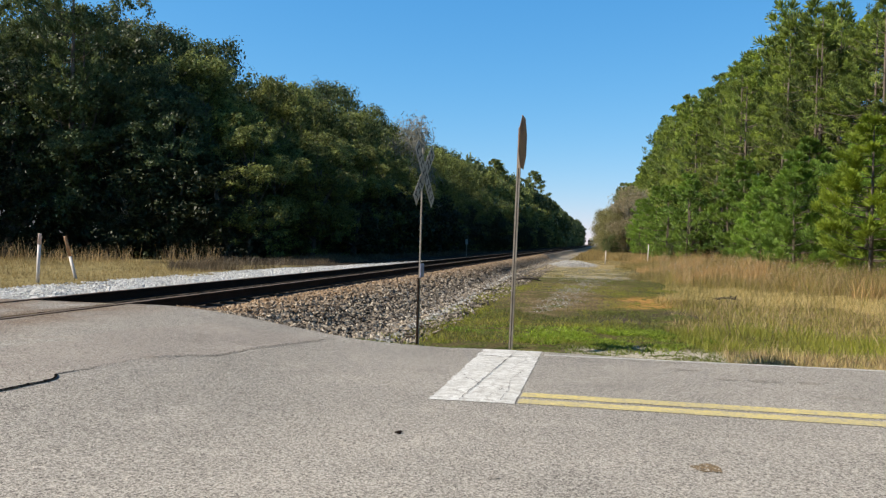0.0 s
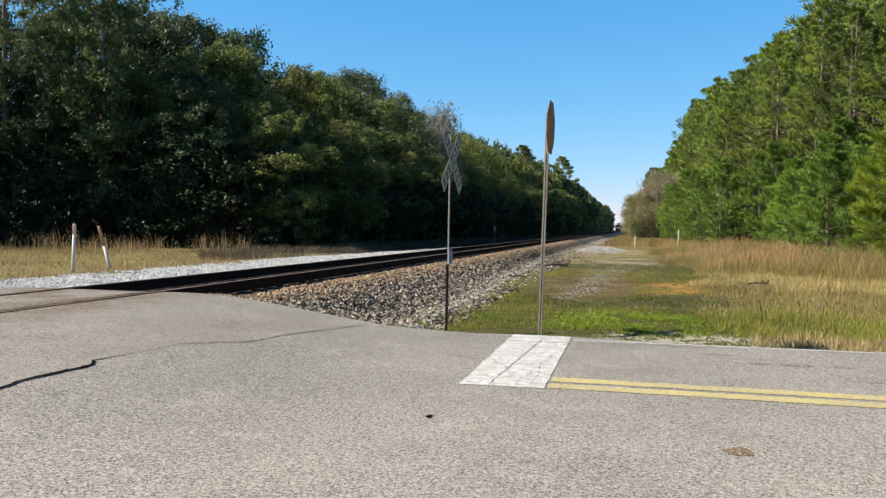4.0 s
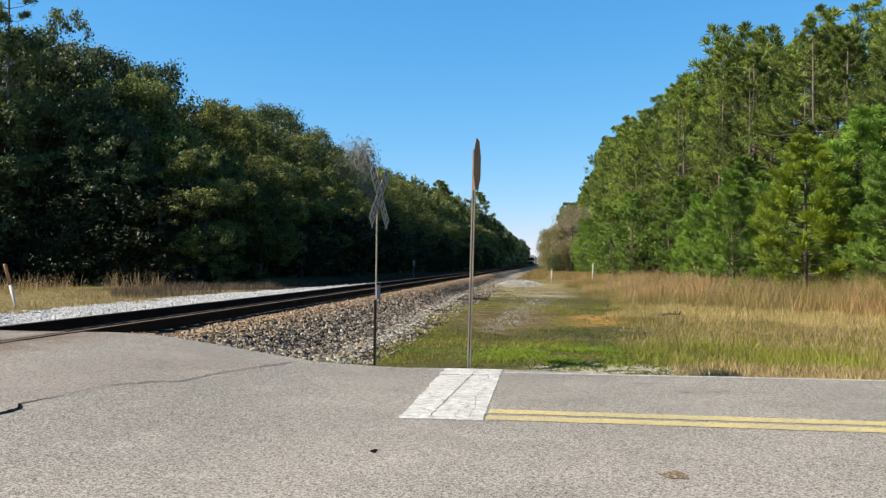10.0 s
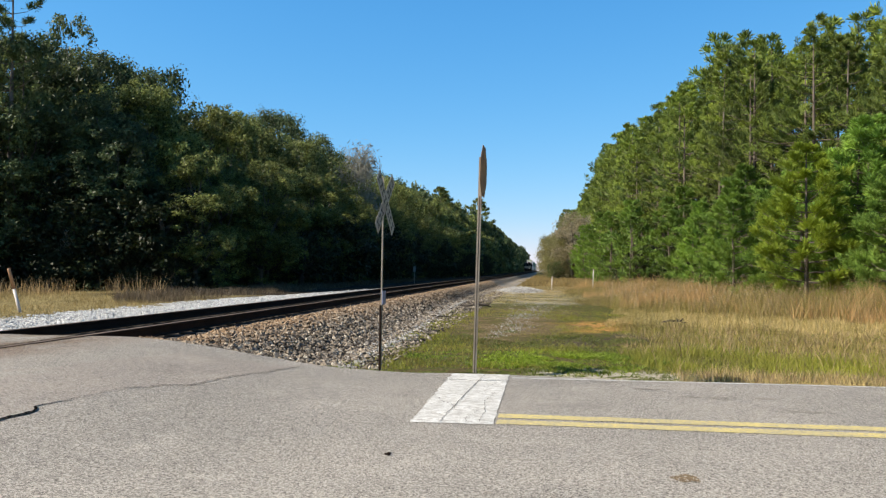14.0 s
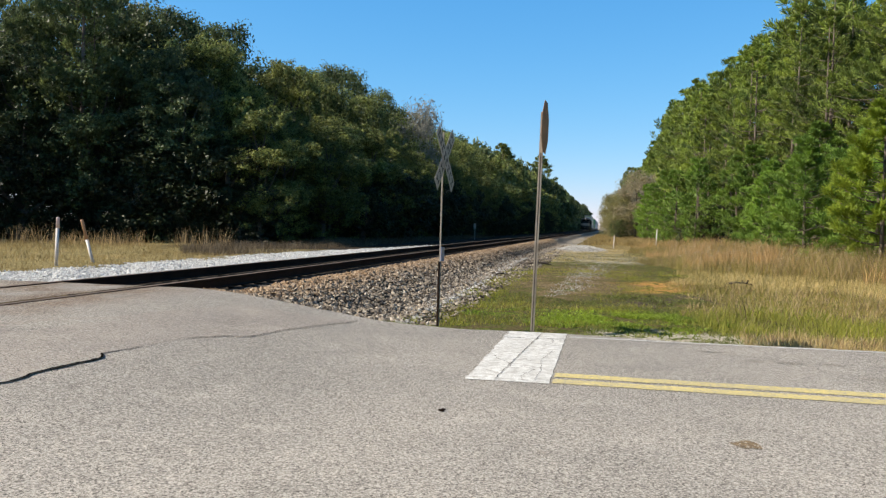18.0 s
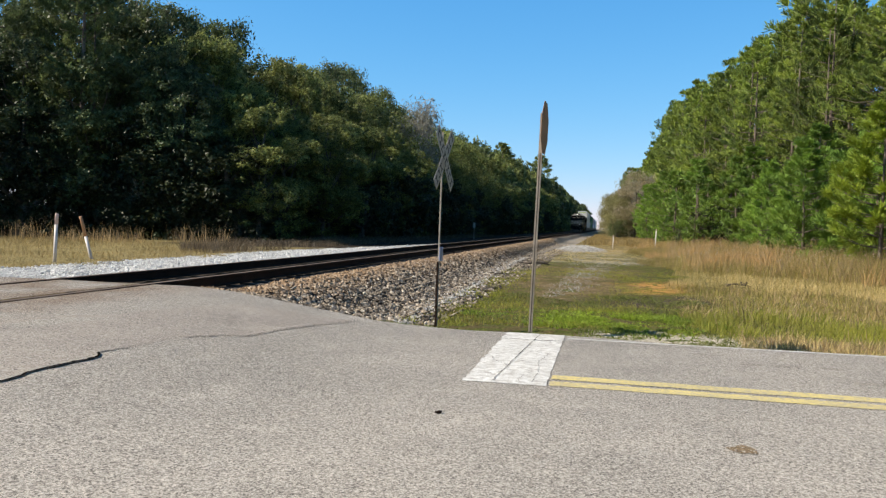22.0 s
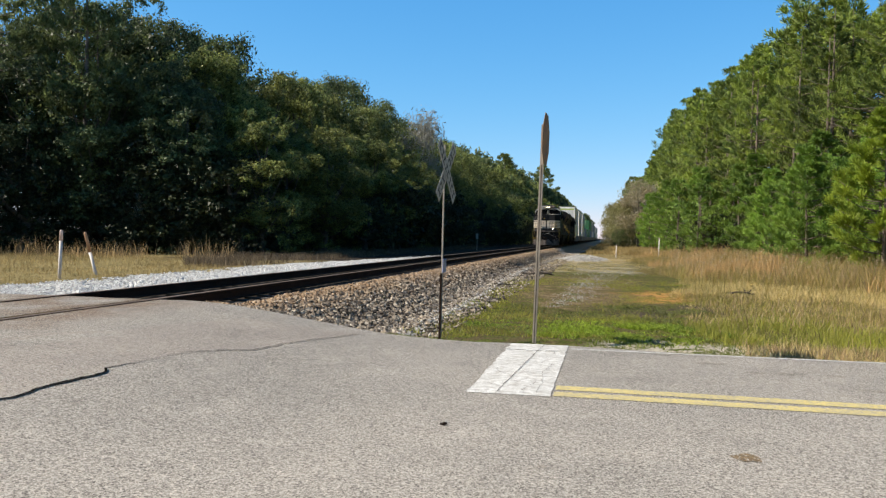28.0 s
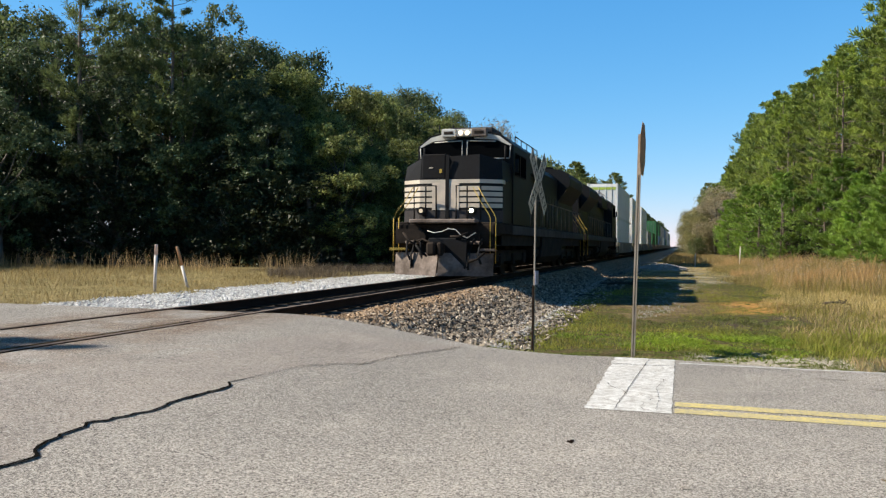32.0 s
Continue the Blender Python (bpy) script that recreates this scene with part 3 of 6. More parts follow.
def stop_line():
    """A painted bar with chipped edges."""
    ys2 = [6.08 + (9.04 - 6.08) * i / 60 for i in range(61)]
    side = [(-1.08 + 0.03 * noise.noise((y * 4, 1, 0)) + 0.03 * noise.noise((y * 14, 2, 0)), -0.44 + 0.012 * noise.noise((y * 5, 7, 0)) + 0.012 * noise.noise((y * 19, 5, 0))) for y in ys2]
    quads = [((a[0], y0), (a[1], y0), (b[1], y1), (b[0], y1)) for a, b, y0, y1 in zip(side, side[1:], ys2, ys2[1:])]
    tagged(strip("stop_line", quads, "white_paint"), "cracked white painted stop line across one lane", "road marking", kind="structure")


stop_line()
marking("yellow_line_near", "yellow_paint", -0.42, 80, 6.05, 6.225, "worn yellow centre line of the road", 0.06)
marking("yellow_line_far", "yellow_paint", -0.42, 80, 6.315, 6.49, "worn yellow centre line of the road", 0.06)
marking("edge_line", "white_paint", -0.4, 80, 8.76, 8.82, "thin faded white edge line along the grass")



def broken(pts, seed, step=0.04, jag=0.034):
    """A jagged line along the points."""
    out = []
    for (ax, ay), (bx, by) in zip(pts, pts[1:]):
        n = max(1, int(math.hypot(bx - ax, by - ay) / step))
        for i in range(n):
            t = i / n
            x, y = ax + (bx - ax) * t, ay + (by - ay) * t
            out.append((x + jag * noise.noise((x * 9, y * 9, seed)) + 0.5 * jag * noise.noise((x * 31, y * 31, seed)), y + jag * noise.noise((x * 9, y * 9, seed + 7))))
    return out + [pts[-1]]


def crack(name, pts, width, seed, label, lift=0.006, jag=0.034):
    """An open crack, wider and narrower along its way."""
    line = broken(pts, seed, 0.04, jag)
    v, f = [], []
    for i, (x, y) in enumerate(line):
        a, b = line[max(0, i - 1)], line[min(len(line) - 1, i + 1)]
        d = Vector((b[0] - a[0], b[1] - a[1], 0)).normalized()
        w = width * (0.55 + 0.9 * abs(noise.noise((x * 6, y * 6, seed)))) * (0.15 if i in (0, len(line) - 1) else 1)
        v += [(x - d.y * w, y + d.x * w, road_z(x) + lift), (x + d.y * w, y - d.x * w, road_z(x) + lift)]
        if i:
            f.append((2 * i - 2, 2 * i - 1, 2 * i + 1, 2 * i))
    return tagged(link(name, raw(name, v, f), "crack"), label, "crack", kind="structure")


LIP = [(-3.5, 2.5), (-3.58, 3.07), (-3.55, 3.25), (-3.69, 3.46), (-3.72, 3.64), (-3.77, 3.88), (-3.75, 4.1), (-3.68, 4.4), (-3.72, 4.86), (-3.675, 5.22), (-3.685, 5.32), (-3.715, 5.4), (-3.77, 5.47)]
crack("road_crack_open", LIP, 0.018, 1, "open dark crack along the edge of an asphalt overlay", 0.009)
FINE = [(-3.77, 5.47), (-3.76, 5.58), (-3.7, 5.95), (-3.66, 6.47), (-3.42, 6.87), (-3.27, 6.98), (-3.16, 7.7), (-2.8, 8.85)]
crack("road_crack_fine", FINE[:4], 0.0022, 2, "hairline crack in the asphalt", 0.009)
crack("road_crack_fine", FINE[3:], 0.008, 2, "fine crack in the asphalt that runs to the ballast", 0.009)
crack("stop_line_crack", [(-0.86, 6.1), (-0.82, 6.9), (-0.78, 7.7), (-0.74, 8.5), (-0.7, 9.03)], 0.0032, 3, "crack along the painted stop line", 0.009, 0.012)
crack("stop_line_crack", [(-1.1, 8.52), (-0.8, 8.5), (-0.43, 8.54)], 0.011, 4, "open joint across the painted stop line", 0.009, 0.012)
NET = (((-0.56, 6.15), (-0.54, 6.6), (-0.58, 7.1), (-0.52, 7.7)), ((-1.02, 7.3), (-0.94, 7.05), (-0.86, 6.95), (-0.8, 6.7)), ((-0.8, 7.2), (-0.68, 7.1), (-0.58, 7.2)), ((-0.78, 7.6), (-0.66, 7.75), (-0.56, 7.6), (-0.46, 7.7)),
       ((-0.8, 6.6), (-0.7, 6.75), (-0.6, 6.62)), ((-0.98, 6.5), (-0.86, 6.42)), ((-0.66, 6.12), (-0.66, 6.4), (-0.58, 6.7)), ((-0.62, 8.0), (-0.55, 8.3), (-0.56, 8.5)), ((-1.05, 7.9), (-0.9, 7.8), (-0.78, 7.9)), ((-0.72, 8.05), (-0.6, 8.0)))
for i, pts in enumerate(NET):
    crack("stop_line_crack", list(pts), 0.0018 if i < 2 else 0.0016, 5 + i, "fine crack in the painted stop line", 0.009, 0.02)
crack("road_crack_fine", [(0.1, 8.75), (0.6, 8.6), (1.4, 8.62)], 0.004, 8, "fine crack near the edge of the road")


def overlay():
    """A thin newer layer of asphalt that ends in a broken lip and thins out towards the ballast."""
    line = broken(LIP, 1)
    more = broken(FINE[:4], 2)[:-1] + broken(FINE[3:], 2)
    bm = bmesh.new()
    cols = []
    for i, (x, y) in enumerate(line + more[1:]):
        h = 0.007 if i < len(line) else 0.006 - 0.0048 * min(1, (i - len(line)) / 8)
        cols.append([bm.verts.new((px, y, road_z(px) + d)) for px, d in ((x + 0.004, -0.02), (x, h), (x - 0.4, h), (x - 0.9, h), (x - 1.4, h), (-6.04, 0.003))])
    for a, b in zip(cols, cols[1:]):
        for k in range(5):
            bm.faces.new((a[k], b[k], b[k + 1], a[k + 1]))
    bmesh.ops.recalc_face_normals(bm, faces=bm.faces)
    if sum(f.normal.z for f in bm.faces) < 0:
        bmesh.ops.reverse_faces(bm, faces=bm.faces)
    return tagged(part("road_overlay", bm, "asphalt_patch"), "thin smoother asphalt overlay with a broken edge", "road", kind="structure")


overlay()
crumb_line = broken(LIP, 1)


def on_lip(rng):
    x, y = crumb_line[int(rng.random() * len(crumb_line))]
    x, y = x + abs(rng.normal()) * 0.035 - 0.01, y + rng.normal() * 0.02
    return x, y, road_z(x) + 0.004


def blot(name, x, y, rx, ry, mat, label, seed):
    """A stain with an uneven outline."""
    n = 28
    v = [(x, y, road_z(x) + 0.0035)]
    for k in range(n):
        a = 2 * math.pi * k / n
        r = 1 + 0.45 * noise.noise((math.cos(a) * 1.6, math.sin(a) * 1.6, seed))
        px = x + rx * r * math.cos(a)
        v.append((px, y + ry * r * math.sin(a), road_z(px) + 0.0035))
    return tagged(link(name, raw(name, v, [(0, 1 + k, 1 + (k + 1) % n) for k in range(n)]), mat), label, "stain", kind="structure")


BLOTS = ((0.75, 4.67, 0.085, 0.075, "oil_stain"), (1.31, 7.74, 0.1, 0.05, "wheel_stain"), (1.62, 7.75, 0.12, 0.05, "wheel_stain"), (2.0, 7.78, 0.1, 0.06, "wheel_stain"), (2.12, 7.1, 0.13, 0.06, "wheel_stain"),
         (0.31, 4.9, 0.02, 0.02, "wheel_stain"), (-0.26, 4.97, 0.03, 0.015, "wheel_stain"), (-1.92, 8.12, 0.025, 0.02, "wheel_stain"), (-0.35, 4.2, 0.03, 0.03, "wheel_stain"), (0.95, 8.2, 0.14, 0.03, "wheel_stain"))
for i, (x, y, rx, ry, mat) in enumerate(BLOTS):
    blot("road_stain", x, y, rx, ry, mat, "dark oily stain on the asphalt" if mat == "wheel_stain" else "brown oil stain on the asphalt", i)
bm = bmesh.new()
for k, (dx, dy, a) in enumerate(((0, 0, 10), (0.012, 0.006, 70))):
    box(bm, -0.02, -0.009, 0, 0.02, 0.009, 0.012, 0, 0.005, pose(-1.04 + dx, 4.96 + dy, 0.003 + 0.006 * k, 8 * k, 12, a))
tagged(part("debris", bm, "rail"), "small dark scrap of rubber on the asphalt", "debris")

# ---- track ----
def ballast_z(x, y):
    d = x - TRACK_X
    toe = 3.45 - 0.9 * smooth01(12, 45, y)
    top = -0.04 if abs(d) < 1.0 else (-0.04 + 0.1 * smooth01(1.0, 1.4, d) - 0.55 * smooth01(1.6, toe, d) if d > 0 else -0.04 + 0.09 * smooth01(1.0, 1.6, -d) - 0.17 * smooth01(2.0, 6.2, -d))
    return top + 0.03 * noise.noise((x * 1.3, y * 1.3, 5)) + 0.02 * noise.noise((x * 4, y * 4, 2))


def strip_side(y):
    """The far side of the gravel strip, which narrows up the track."""
    return -13.6 + 4.0 * smooth01(30, 50, y)


def track_sheet(name, x0, x1, mat, label):
    sx = np.linspace(x0, x1, max(6, int((x1 - x0) / 0.22)))
    sy = list(np.arange(9.6, 40, 0.3)) + list(np.arange(40, 120, 3)) + [150, 200, 300, 500, 900, 2000]
    ob = sheet(name, sx, sy, lambda x, y: max(ballast_z(x, y), -2) - 0.4 * smooth01(0.0, -0.5, x - strip_side(y)) - 0.5 * (1 - smooth01(road_edge(x) - 0.25, road_edge(x) + 0.15, y)), mat)
    return tagged(ob, label, "ballast", kind="structure")


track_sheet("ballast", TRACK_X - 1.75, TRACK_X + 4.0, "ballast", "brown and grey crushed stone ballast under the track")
track_sheet("gravel_strip", TRACK_X - 6.4, TRACK_X - 1.7, "gravel", "pale grey gravel strip beside the track")


def stones(name, mat, n, place, size, label, seed):
    """Loose crushed stone, lying on a bed."""
    rng = np.random.default_rng(seed)
    base = np.array([(1, 0, 0), (-1, 0, 0), (0, 1, 0), (0, -1, 0), (0, 0, 1), (0, 0, -1)], float)
    tri = np.array([(0, 2, 4), (2, 1, 4), (1, 3, 4), (3, 0, 4), (2, 0, 5), (1, 2, 5), (3, 1, 5), (0, 3, 5)])
    pts = []
    while len(pts) < n:
        p = place(rng)
        if p:
            pts.append(p)
    pts = np.array(pts)
    s = size * rng.uniform(0.6, 1.5, (n, 1, 1)) * rng.uniform(0.65, 1.15, (n, 6, 1)) * rng.uniform(0.45, 1.2, (n, 1, 3))
    a = rng.uniform(0, 6.28, n)
    v = base[None] * s
    v[:, :, 2] *= 0.7
    t = rng.uniform(-0.6, 0.6, n)
    y2, z2 = v[:, :, 1] * np.cos(t)[:, None] - v[:, :, 2] * np.sin(t)[:, None], v[:, :, 1] * np.sin(t)[:, None] + v[:, :, 2] * np.cos(t)[:, None]
    v = np.stack([v[:, :, 0] * np.cos(a)[:, None] - y2 * np.sin(a)[:, None], v[:, :, 0] * np.sin(a)[:, None] + y2 * np.cos(a)[:, None], z2], -1)
    v += pts[:, None]
    f = (tri[None] + 6 * np.arange(n)[:, None, None]).reshape(-1, 3)
    return tagged(link(name, raw(name, v.reshape(-1, 3), f), mat), label, "stones", kind="stuff")


stones("asphalt_crumbs", "ballast_stone", 110, on_lip, 0.007, "small asphalt crumbs along the broken edge", 14)


def on_ballast(rng):
    y = 9.6 + 72 * rng.random() ** 1.75
    x = TRACK_X + (rng.uniform(-1.4, 3.5 - 0.9 * smooth01(12, 45, y)) if rng.random() < 0.96 else rng.uniform(2.8, 4.2))
    if abs(x - TRACK_X) < 1.5 and y < road_edge(x) + 0.7:
        return None
    if abs(x - TRACK_X) < 1.15 and rng.random() < 0.8:
        return None
    if y < road_edge(x) + 0.08 or min(abs(x - TRACK_X - 0.75), abs(x - TRACK_X + 0.75)) < 0.12:
        return None
    return x, y, max(ballast_z(x, y), ground_z(x, y)) + 0.03 * rng.random()


def on_gravel(rng):
    y = 9.8 + 40 * rng.random() ** 1.5
    x = TRACK_X - rng.uniform(1.6, 6.6)
    return (x, y, ballast_z(x, y) + 0.005) if y > road_edge(x) + 0.06 and x > strip_side(y) and y < 30 + 18 * rng.random() else None


stones("ballast_stones", "ballast_stone", 42000, on_ballast, 0.05, "loose crushed brown, tan and grey ballast stones", 3)
stones("gravel_stones", "gravel_stone", 9000, on_gravel, 0.035, "loose pale grey gravel stones", 4)


def on_toe(rng):
    y = 10.4 + 34 * rng.random() ** 1.4
    x = TRACK_X + 3.42 - 0.9 * smooth01(12, 45, y) + rng.normal() * 0.16
    return (x, y, max(ballast_z(x, y), ground_z(x, y)) + 0.012) if y > road_edge(x) + 0.1 else None


def on_streak(rng):
    u = rng.random()
    if u < 0.7:
        y = 20 + 22 * u / 0.7
        x = -1.15 + 0.95 * (y - 20) / 22 + rng.normal() * (0.2 + 0.02 * (y - 20))
        keep = noise.noise((x * 1.6, y * 0.5, 3)) + 0.35 * rng.normal() > 0.0
    else:
        x, y = rng.uniform(-1.6, 1.8), 42.5 + rng.normal() * 1.3
        keep = noise.noise((x * 1.2, y * 0.8, 6)) > -0.1
    return (x, y, ground_z(x, y) + 0.005) if keep else None


stones("scattered_gravel", "heap_stone", 2400, on_streak, 0.019, "pale gravel scattered in a streak over bare dirt", 18)
stones("toe_stones", "heap_stone", 2400, on_toe, 0.045, "pale stones along the foot of the ballast", 8)


def fallen_branch(x, y, size, turn, seed):
    """A dark broken branch on the ground."""
    r = random.Random(seed)
    bm = bmesh.new()
    main = [(-0.55, 0, 0.05), (-0.2, 0.04, 0.13), (0.15, -0.03, 0.12), (0.5, 0.03, 0.05)]
    tube(bm, main, 0.05, 7, 0.025)
    for _ in range(5):
        a = r.uniform(-0.4, 0.4)
        tube(bm, [(a, 0, 0.1), (a + r.uniform(-0.1, 0.2), r.uniform(-0.2, 0.2), r.uniform(0.05, 0.25)), (a + r.uniform(-0.1, 0.4), r.uniform(-0.35, 0.35), r.uniform(0.03, 0.2))], 0.022, 5, 0.008)
    ob = tagged(part("fallen_branch", bm, "tie"), "dark broken branch lying on the ground", "branch")
    ob.matrix_basis = pose(x, y, max(ballast_z(x, y), ground_z(x, y)) if x < TRACK_X + 3.6 else ground_z(x, y), 0, 0, turn) @ Matrix.Scale(size, 4)


for i, (x, y, s, a) in enumerate(((-2.9, 36.0, 1.1, 10), (-3.6, 36.5, 0.6, 30), (-3.5, 27.5, 0.5, 50), (4.2, 27.0, 0.8, 5))):
    fallen_branch(x, y, s, a, i)
bm = bmesh.new()
box(bm, -0.04, -0.04, 0, 0.04, 0.04, 1.5, 0, 0.01)
post = part("post", bm, "galvanised")
bm = bmesh.new()
box(bm, -0.12, -0.05, 1.1, 0.12, -0.03, 1.6, 0, 0.01)
milepost = tagged(new("milepost"), "small pale milepost beside the far track", "sign post")
post.parent = milepost
part("plate", bm, "sign_white", milepost)
milepost.matrix_basis = pose(-12.2, 76.0, -0.15)


def mound():
    """A heap of pale ballast dumped beside the track."""
    xs2, ys2 = np.linspace(-4.6, 0.9, 34), np.linspace(56, 76, 40)
    def hill(x, y):
        d = math.hypot((x + 1.9) / 2.6, (y - 66) / 8.5)
        return ground_z(x, y) - 0.1 + 0.4 * (1 - smooth01(0.1, 1.0, d)) + 0.05 * noise.noise((x * 2, y * 2, 4)) * (d < 1)
    tagged(sheet("gravel_heap", xs2, ys2, hill, "heap"), "low heap of pale grey gravel beside the track", "gravel", kind="structure")
    def spot(rng):
        x, y = rng.uniform(-4.2, 0.5), rng.uniform(57.5, 74.5)
        return (x, y, hill(x, y) + 0.02) if math.hypot((x + 1.9) / 2.6, (y - 66) / 8.5) < 0.9 else None
    stones("heap_stones", "heap_stone", 2500, spot, 0.07, "loose pale stones on the gravel heap", 6)


mound()


def rail(x, name):
    """A flat-bottomed rail with a worn bright head."""
    bm = bmesh.new()
    prof = [(-0.075, 0.0), (0.075, 0.0), (0.075, 0.012), (0.012, 0.03), (0.012, 0.125), (0.036, 0.135), (0.036, 0.168), (0.028, 0.172), (-0.028, 0.172), (-0.036, 0.168), (-0.036, 0.135), (-0.012, 0.125), (-0.012, 0.03), (-0.075, 0.012)]
    fs = prism(bm, [(x + a, RAIL_Z - 0.172 + b) for a, b in prof], "y", -60, 1500)
    for f in fs:
        if f.normal.z > 0.5 and f.calc_center_median().z > RAIL_Z - 0.01:
            f.material_index = 1
    return tagged(part(name, bm, ["rail", "rail_top"]), "rusty steel rail with a worn bright head", "rail", kind="structure")


rail(TRACK_X + 0.75, "rail_east")
rail(TRACK_X - 0.75, "rail_west")
tie_bm = bmesh.new()
box(tie_bm, -1.3, -0.115, -0.16, 1.3, 0.115, 0.0, 0, 0.012)
tie_me = bpy.data.meshes.new("tie")
tie_bm.to_mesh(tie_me)
tie_bm.free()
tie_me.materials.append(M["tie"])
ties = tagged(new("ties"), "row of dark creosoted wooden ties under the rails", "railway ties", kind="structure")
for i in range(150):
    o = new("tie", tie_me)
    o.parent = ties
    o.matrix_basis = pose(TRACK_X + random.uniform(-0.03, 0.03), 10.5 + 0.52 * i, 0.06 + random.uniform(-0.006, 0.004), 0, 0, random.uniform(-1, 1))


# ---- signs and posts ----
def leaning(ob, x, y, z, lean_x=0.0, lean_y=0.0, turn=0.0):
    ob.matrix_basis = Matrix.Translation((x, y, z)) @ Matrix.Rotation(radians(lean_x), 4, "Y") @ Matrix.Rotation(radians(lean_y), 4, "X") @ Matrix.Rotation(radians(turn), 4, "Z")


def crossbuck():
    """Two crossed boards on a steel post; the boards face the traffic on +x."""
    root = tagged(new("crossbuck"), "weathered white crossbuck sign on a thin steel post beside the road", "railroad sign")
    bm = bmesh.new()
    box(bm, -0.012, -0.014, -0.4, 0.012, 0.014, 3.1, 0, 0.003)
    part("post", bm, "galvanised", root)
    bm = bmesh.new()
    box(bm, -0.026, -0.03, -0.3, 0.004, 0.03, 1.05, 0, 0.004)
    part("post_sleeve", bm, "rail", root, "dark rusty steel sleeve at the foot of the post")
    for s in (1, -1):
        bm = bmesh.new()
        turn = Matrix.Translation((0.04 + 0.006 * s, 0, 2.68)) @ Matrix.Rotation(radians(45 * s), 4, "X")
        box(bm, -0.0025, -0.115, -0.61, 0.0025, 0.115, 0.61, 0, 0.002, turn)
        blade = part("blade", bm, "sign_white", root, "white aluminium board with dark lettering")
        for k in range(8):
            if s > 0 or k not in (3, 4):
                bm = bmesh.new()
                z = -0.5 + k * 0.143
                for dy in (-0.055, 0.05):
                    box(bm, 0.0035, dy - 0.012, z - 0.045, 0.0055, dy + 0.012, z + 0.045, 0, 0, turn)
                box(bm, 0.0035, -0.05, z - 0.012 + 0.03 * (k % 2), 0.0055, 0.05, z + 0.012 + 0.03 * (k % 2), 0, 0, turn)
                part("letter", bm, "sign_dark", blade, "dark illegible letter")
    bm = bmesh.new()
    box(bm, 0.03, -0.08, 1.06, 0.045, 0.08, 1.28, 0, 0.004)
    part("number_plate", bm, "sign_blue", root, "small faded blue plate")
    return root


leaning(crossbuck(), -2.63, 12.62, -0.45, 0.3, 0, -6)


def round_sign():
    """A sign seen almost edge-on, on a perforated channel post."""
    root = tagged(new("road_sign"), "weathered brown octagonal road sign on a tall steel channel post", "road sign")
    bm = bmesh.new()
    prism(bm, [(-0.025, -0.04), (0.025, -0.04), (0.025, 0.0), (0.016, 0.02), (-0.016, 0.02), (-0.025, 0.0)], "z", -0.5, 3.05)
    pole = part("post", bm, "rusty_post", root)
    bm = bmesh.new()
    box(bm, -0.005, -0.0425, -0.1, 0.005, -0.0405, 2.5)
    part("groove", bm, "tie", pole, "dark groove along the post")
    bm = bmesh.new()
    prism(bm, [(0.38 * math.cos(a), 2.85 + 0.38 * math.sin(a)) for a in (radians(22.5 + 45 * k) for k in range(8))], "x", 0.035, 0.04)
    plate = part("plate", bm, "sign_back", root, "faded brown face of the sign")
    for z in (2.65, 3.02):
        bm = bmesh.new()
        tube(bm, [(0.0, 0, z), (0.052, 0, z)], 0.01, 6)
        part("bolt", bm, "galvanised", plate)
    return root


leaning(round_sign(), -1.0, 11.1, -0.3, 1.2, -1.0, -3)


def marker(name, h, cap, label, tint):
    root = tagged(new(name), label, "marker post")
    bm = bmesh.new()
    tube(bm, [(0, 0, -0.2), (0, 0, h - cap)], 0.045, 10)
    part("tube", bm, "post_white", root)
    bm = bmesh.new()
    tube(bm, [(0, 0, h - cap), (0, 0, h - 0.03), (0, 0, h)], 0.048, 10, 0.04)
    part("cap", bm, tint, root, "faded pinkish cap" if tint == "post_pink" else "faded orange cap")
    return root


MARKERS = ((-14.0, 18.6, 1.27, 0.28, 2.0, "white plastic marker post with a faded top by the gravel"),
           (-14.6, 21.0, 1.28, 0.6, -17.0, "leaning white marker post with an orange top"),
           (0.7, 73.0, 1.2, 0.12, 2.0, "white marker post in the dry grass"),
           (4.5, 76.0, 1.85, 0.12, 2.0, "white marker post in the tall grass"))
for x, y, h, cap, lean, label in MARKERS:
    leaning(marker("marker_post", h, cap, label, "post_orange" if cap > 0.4 else "post_pink"), x, y, ground_z(x, y), lean, 0)


# ---- train ----
def truck(root, y, z=0.0, axles=3, gap=1.85, r=0.52):
    """A wheel truck with its axles, on the rails."""
    bm = bmesh.new()
    half = gap * (axles - 1) / 2 + 0.7
    for s in (1, -1):
        box(bm, s * 1.05 - 0.09, y - half, 0.45, s * 1.05 + 0.09, y + half, 0.82, 0, 0.03)
        for k in range(axles):
            ya = y + gap * (k - (axles - 1) / 2)
            box(bm, s * 1.05 - 0.16, ya - 0.2, 0.35, s * 1.05 + 0.16, ya + 0.2, 0.72, 0, 0.03)
    box(bm, -1.0, y - 0.35, 0.5, 1.0, y + 0.35, 0.95, 0, 0.03)
    box(bm, -0.5, y - half, 0.1, -0.4, y + half, 0.7)
    box(bm, 0.4, y - half, 0.1, 0.5, y + half, 0.7)
    frame_ob = part("truck", bm, "loco_under", root, "dusty steel wheel truck")
    for k in range(axles):
        ya = y + gap * (k - (axles - 1) / 2)
        for s in (1, -1):
            bm = bmesh.new()
            tube(bm, [(s * 0.69, ya, r), (s * 0.82, ya, r)], r, 24)
            part("wheel", bm, "loco_under", frame_ob, "steel wheel")


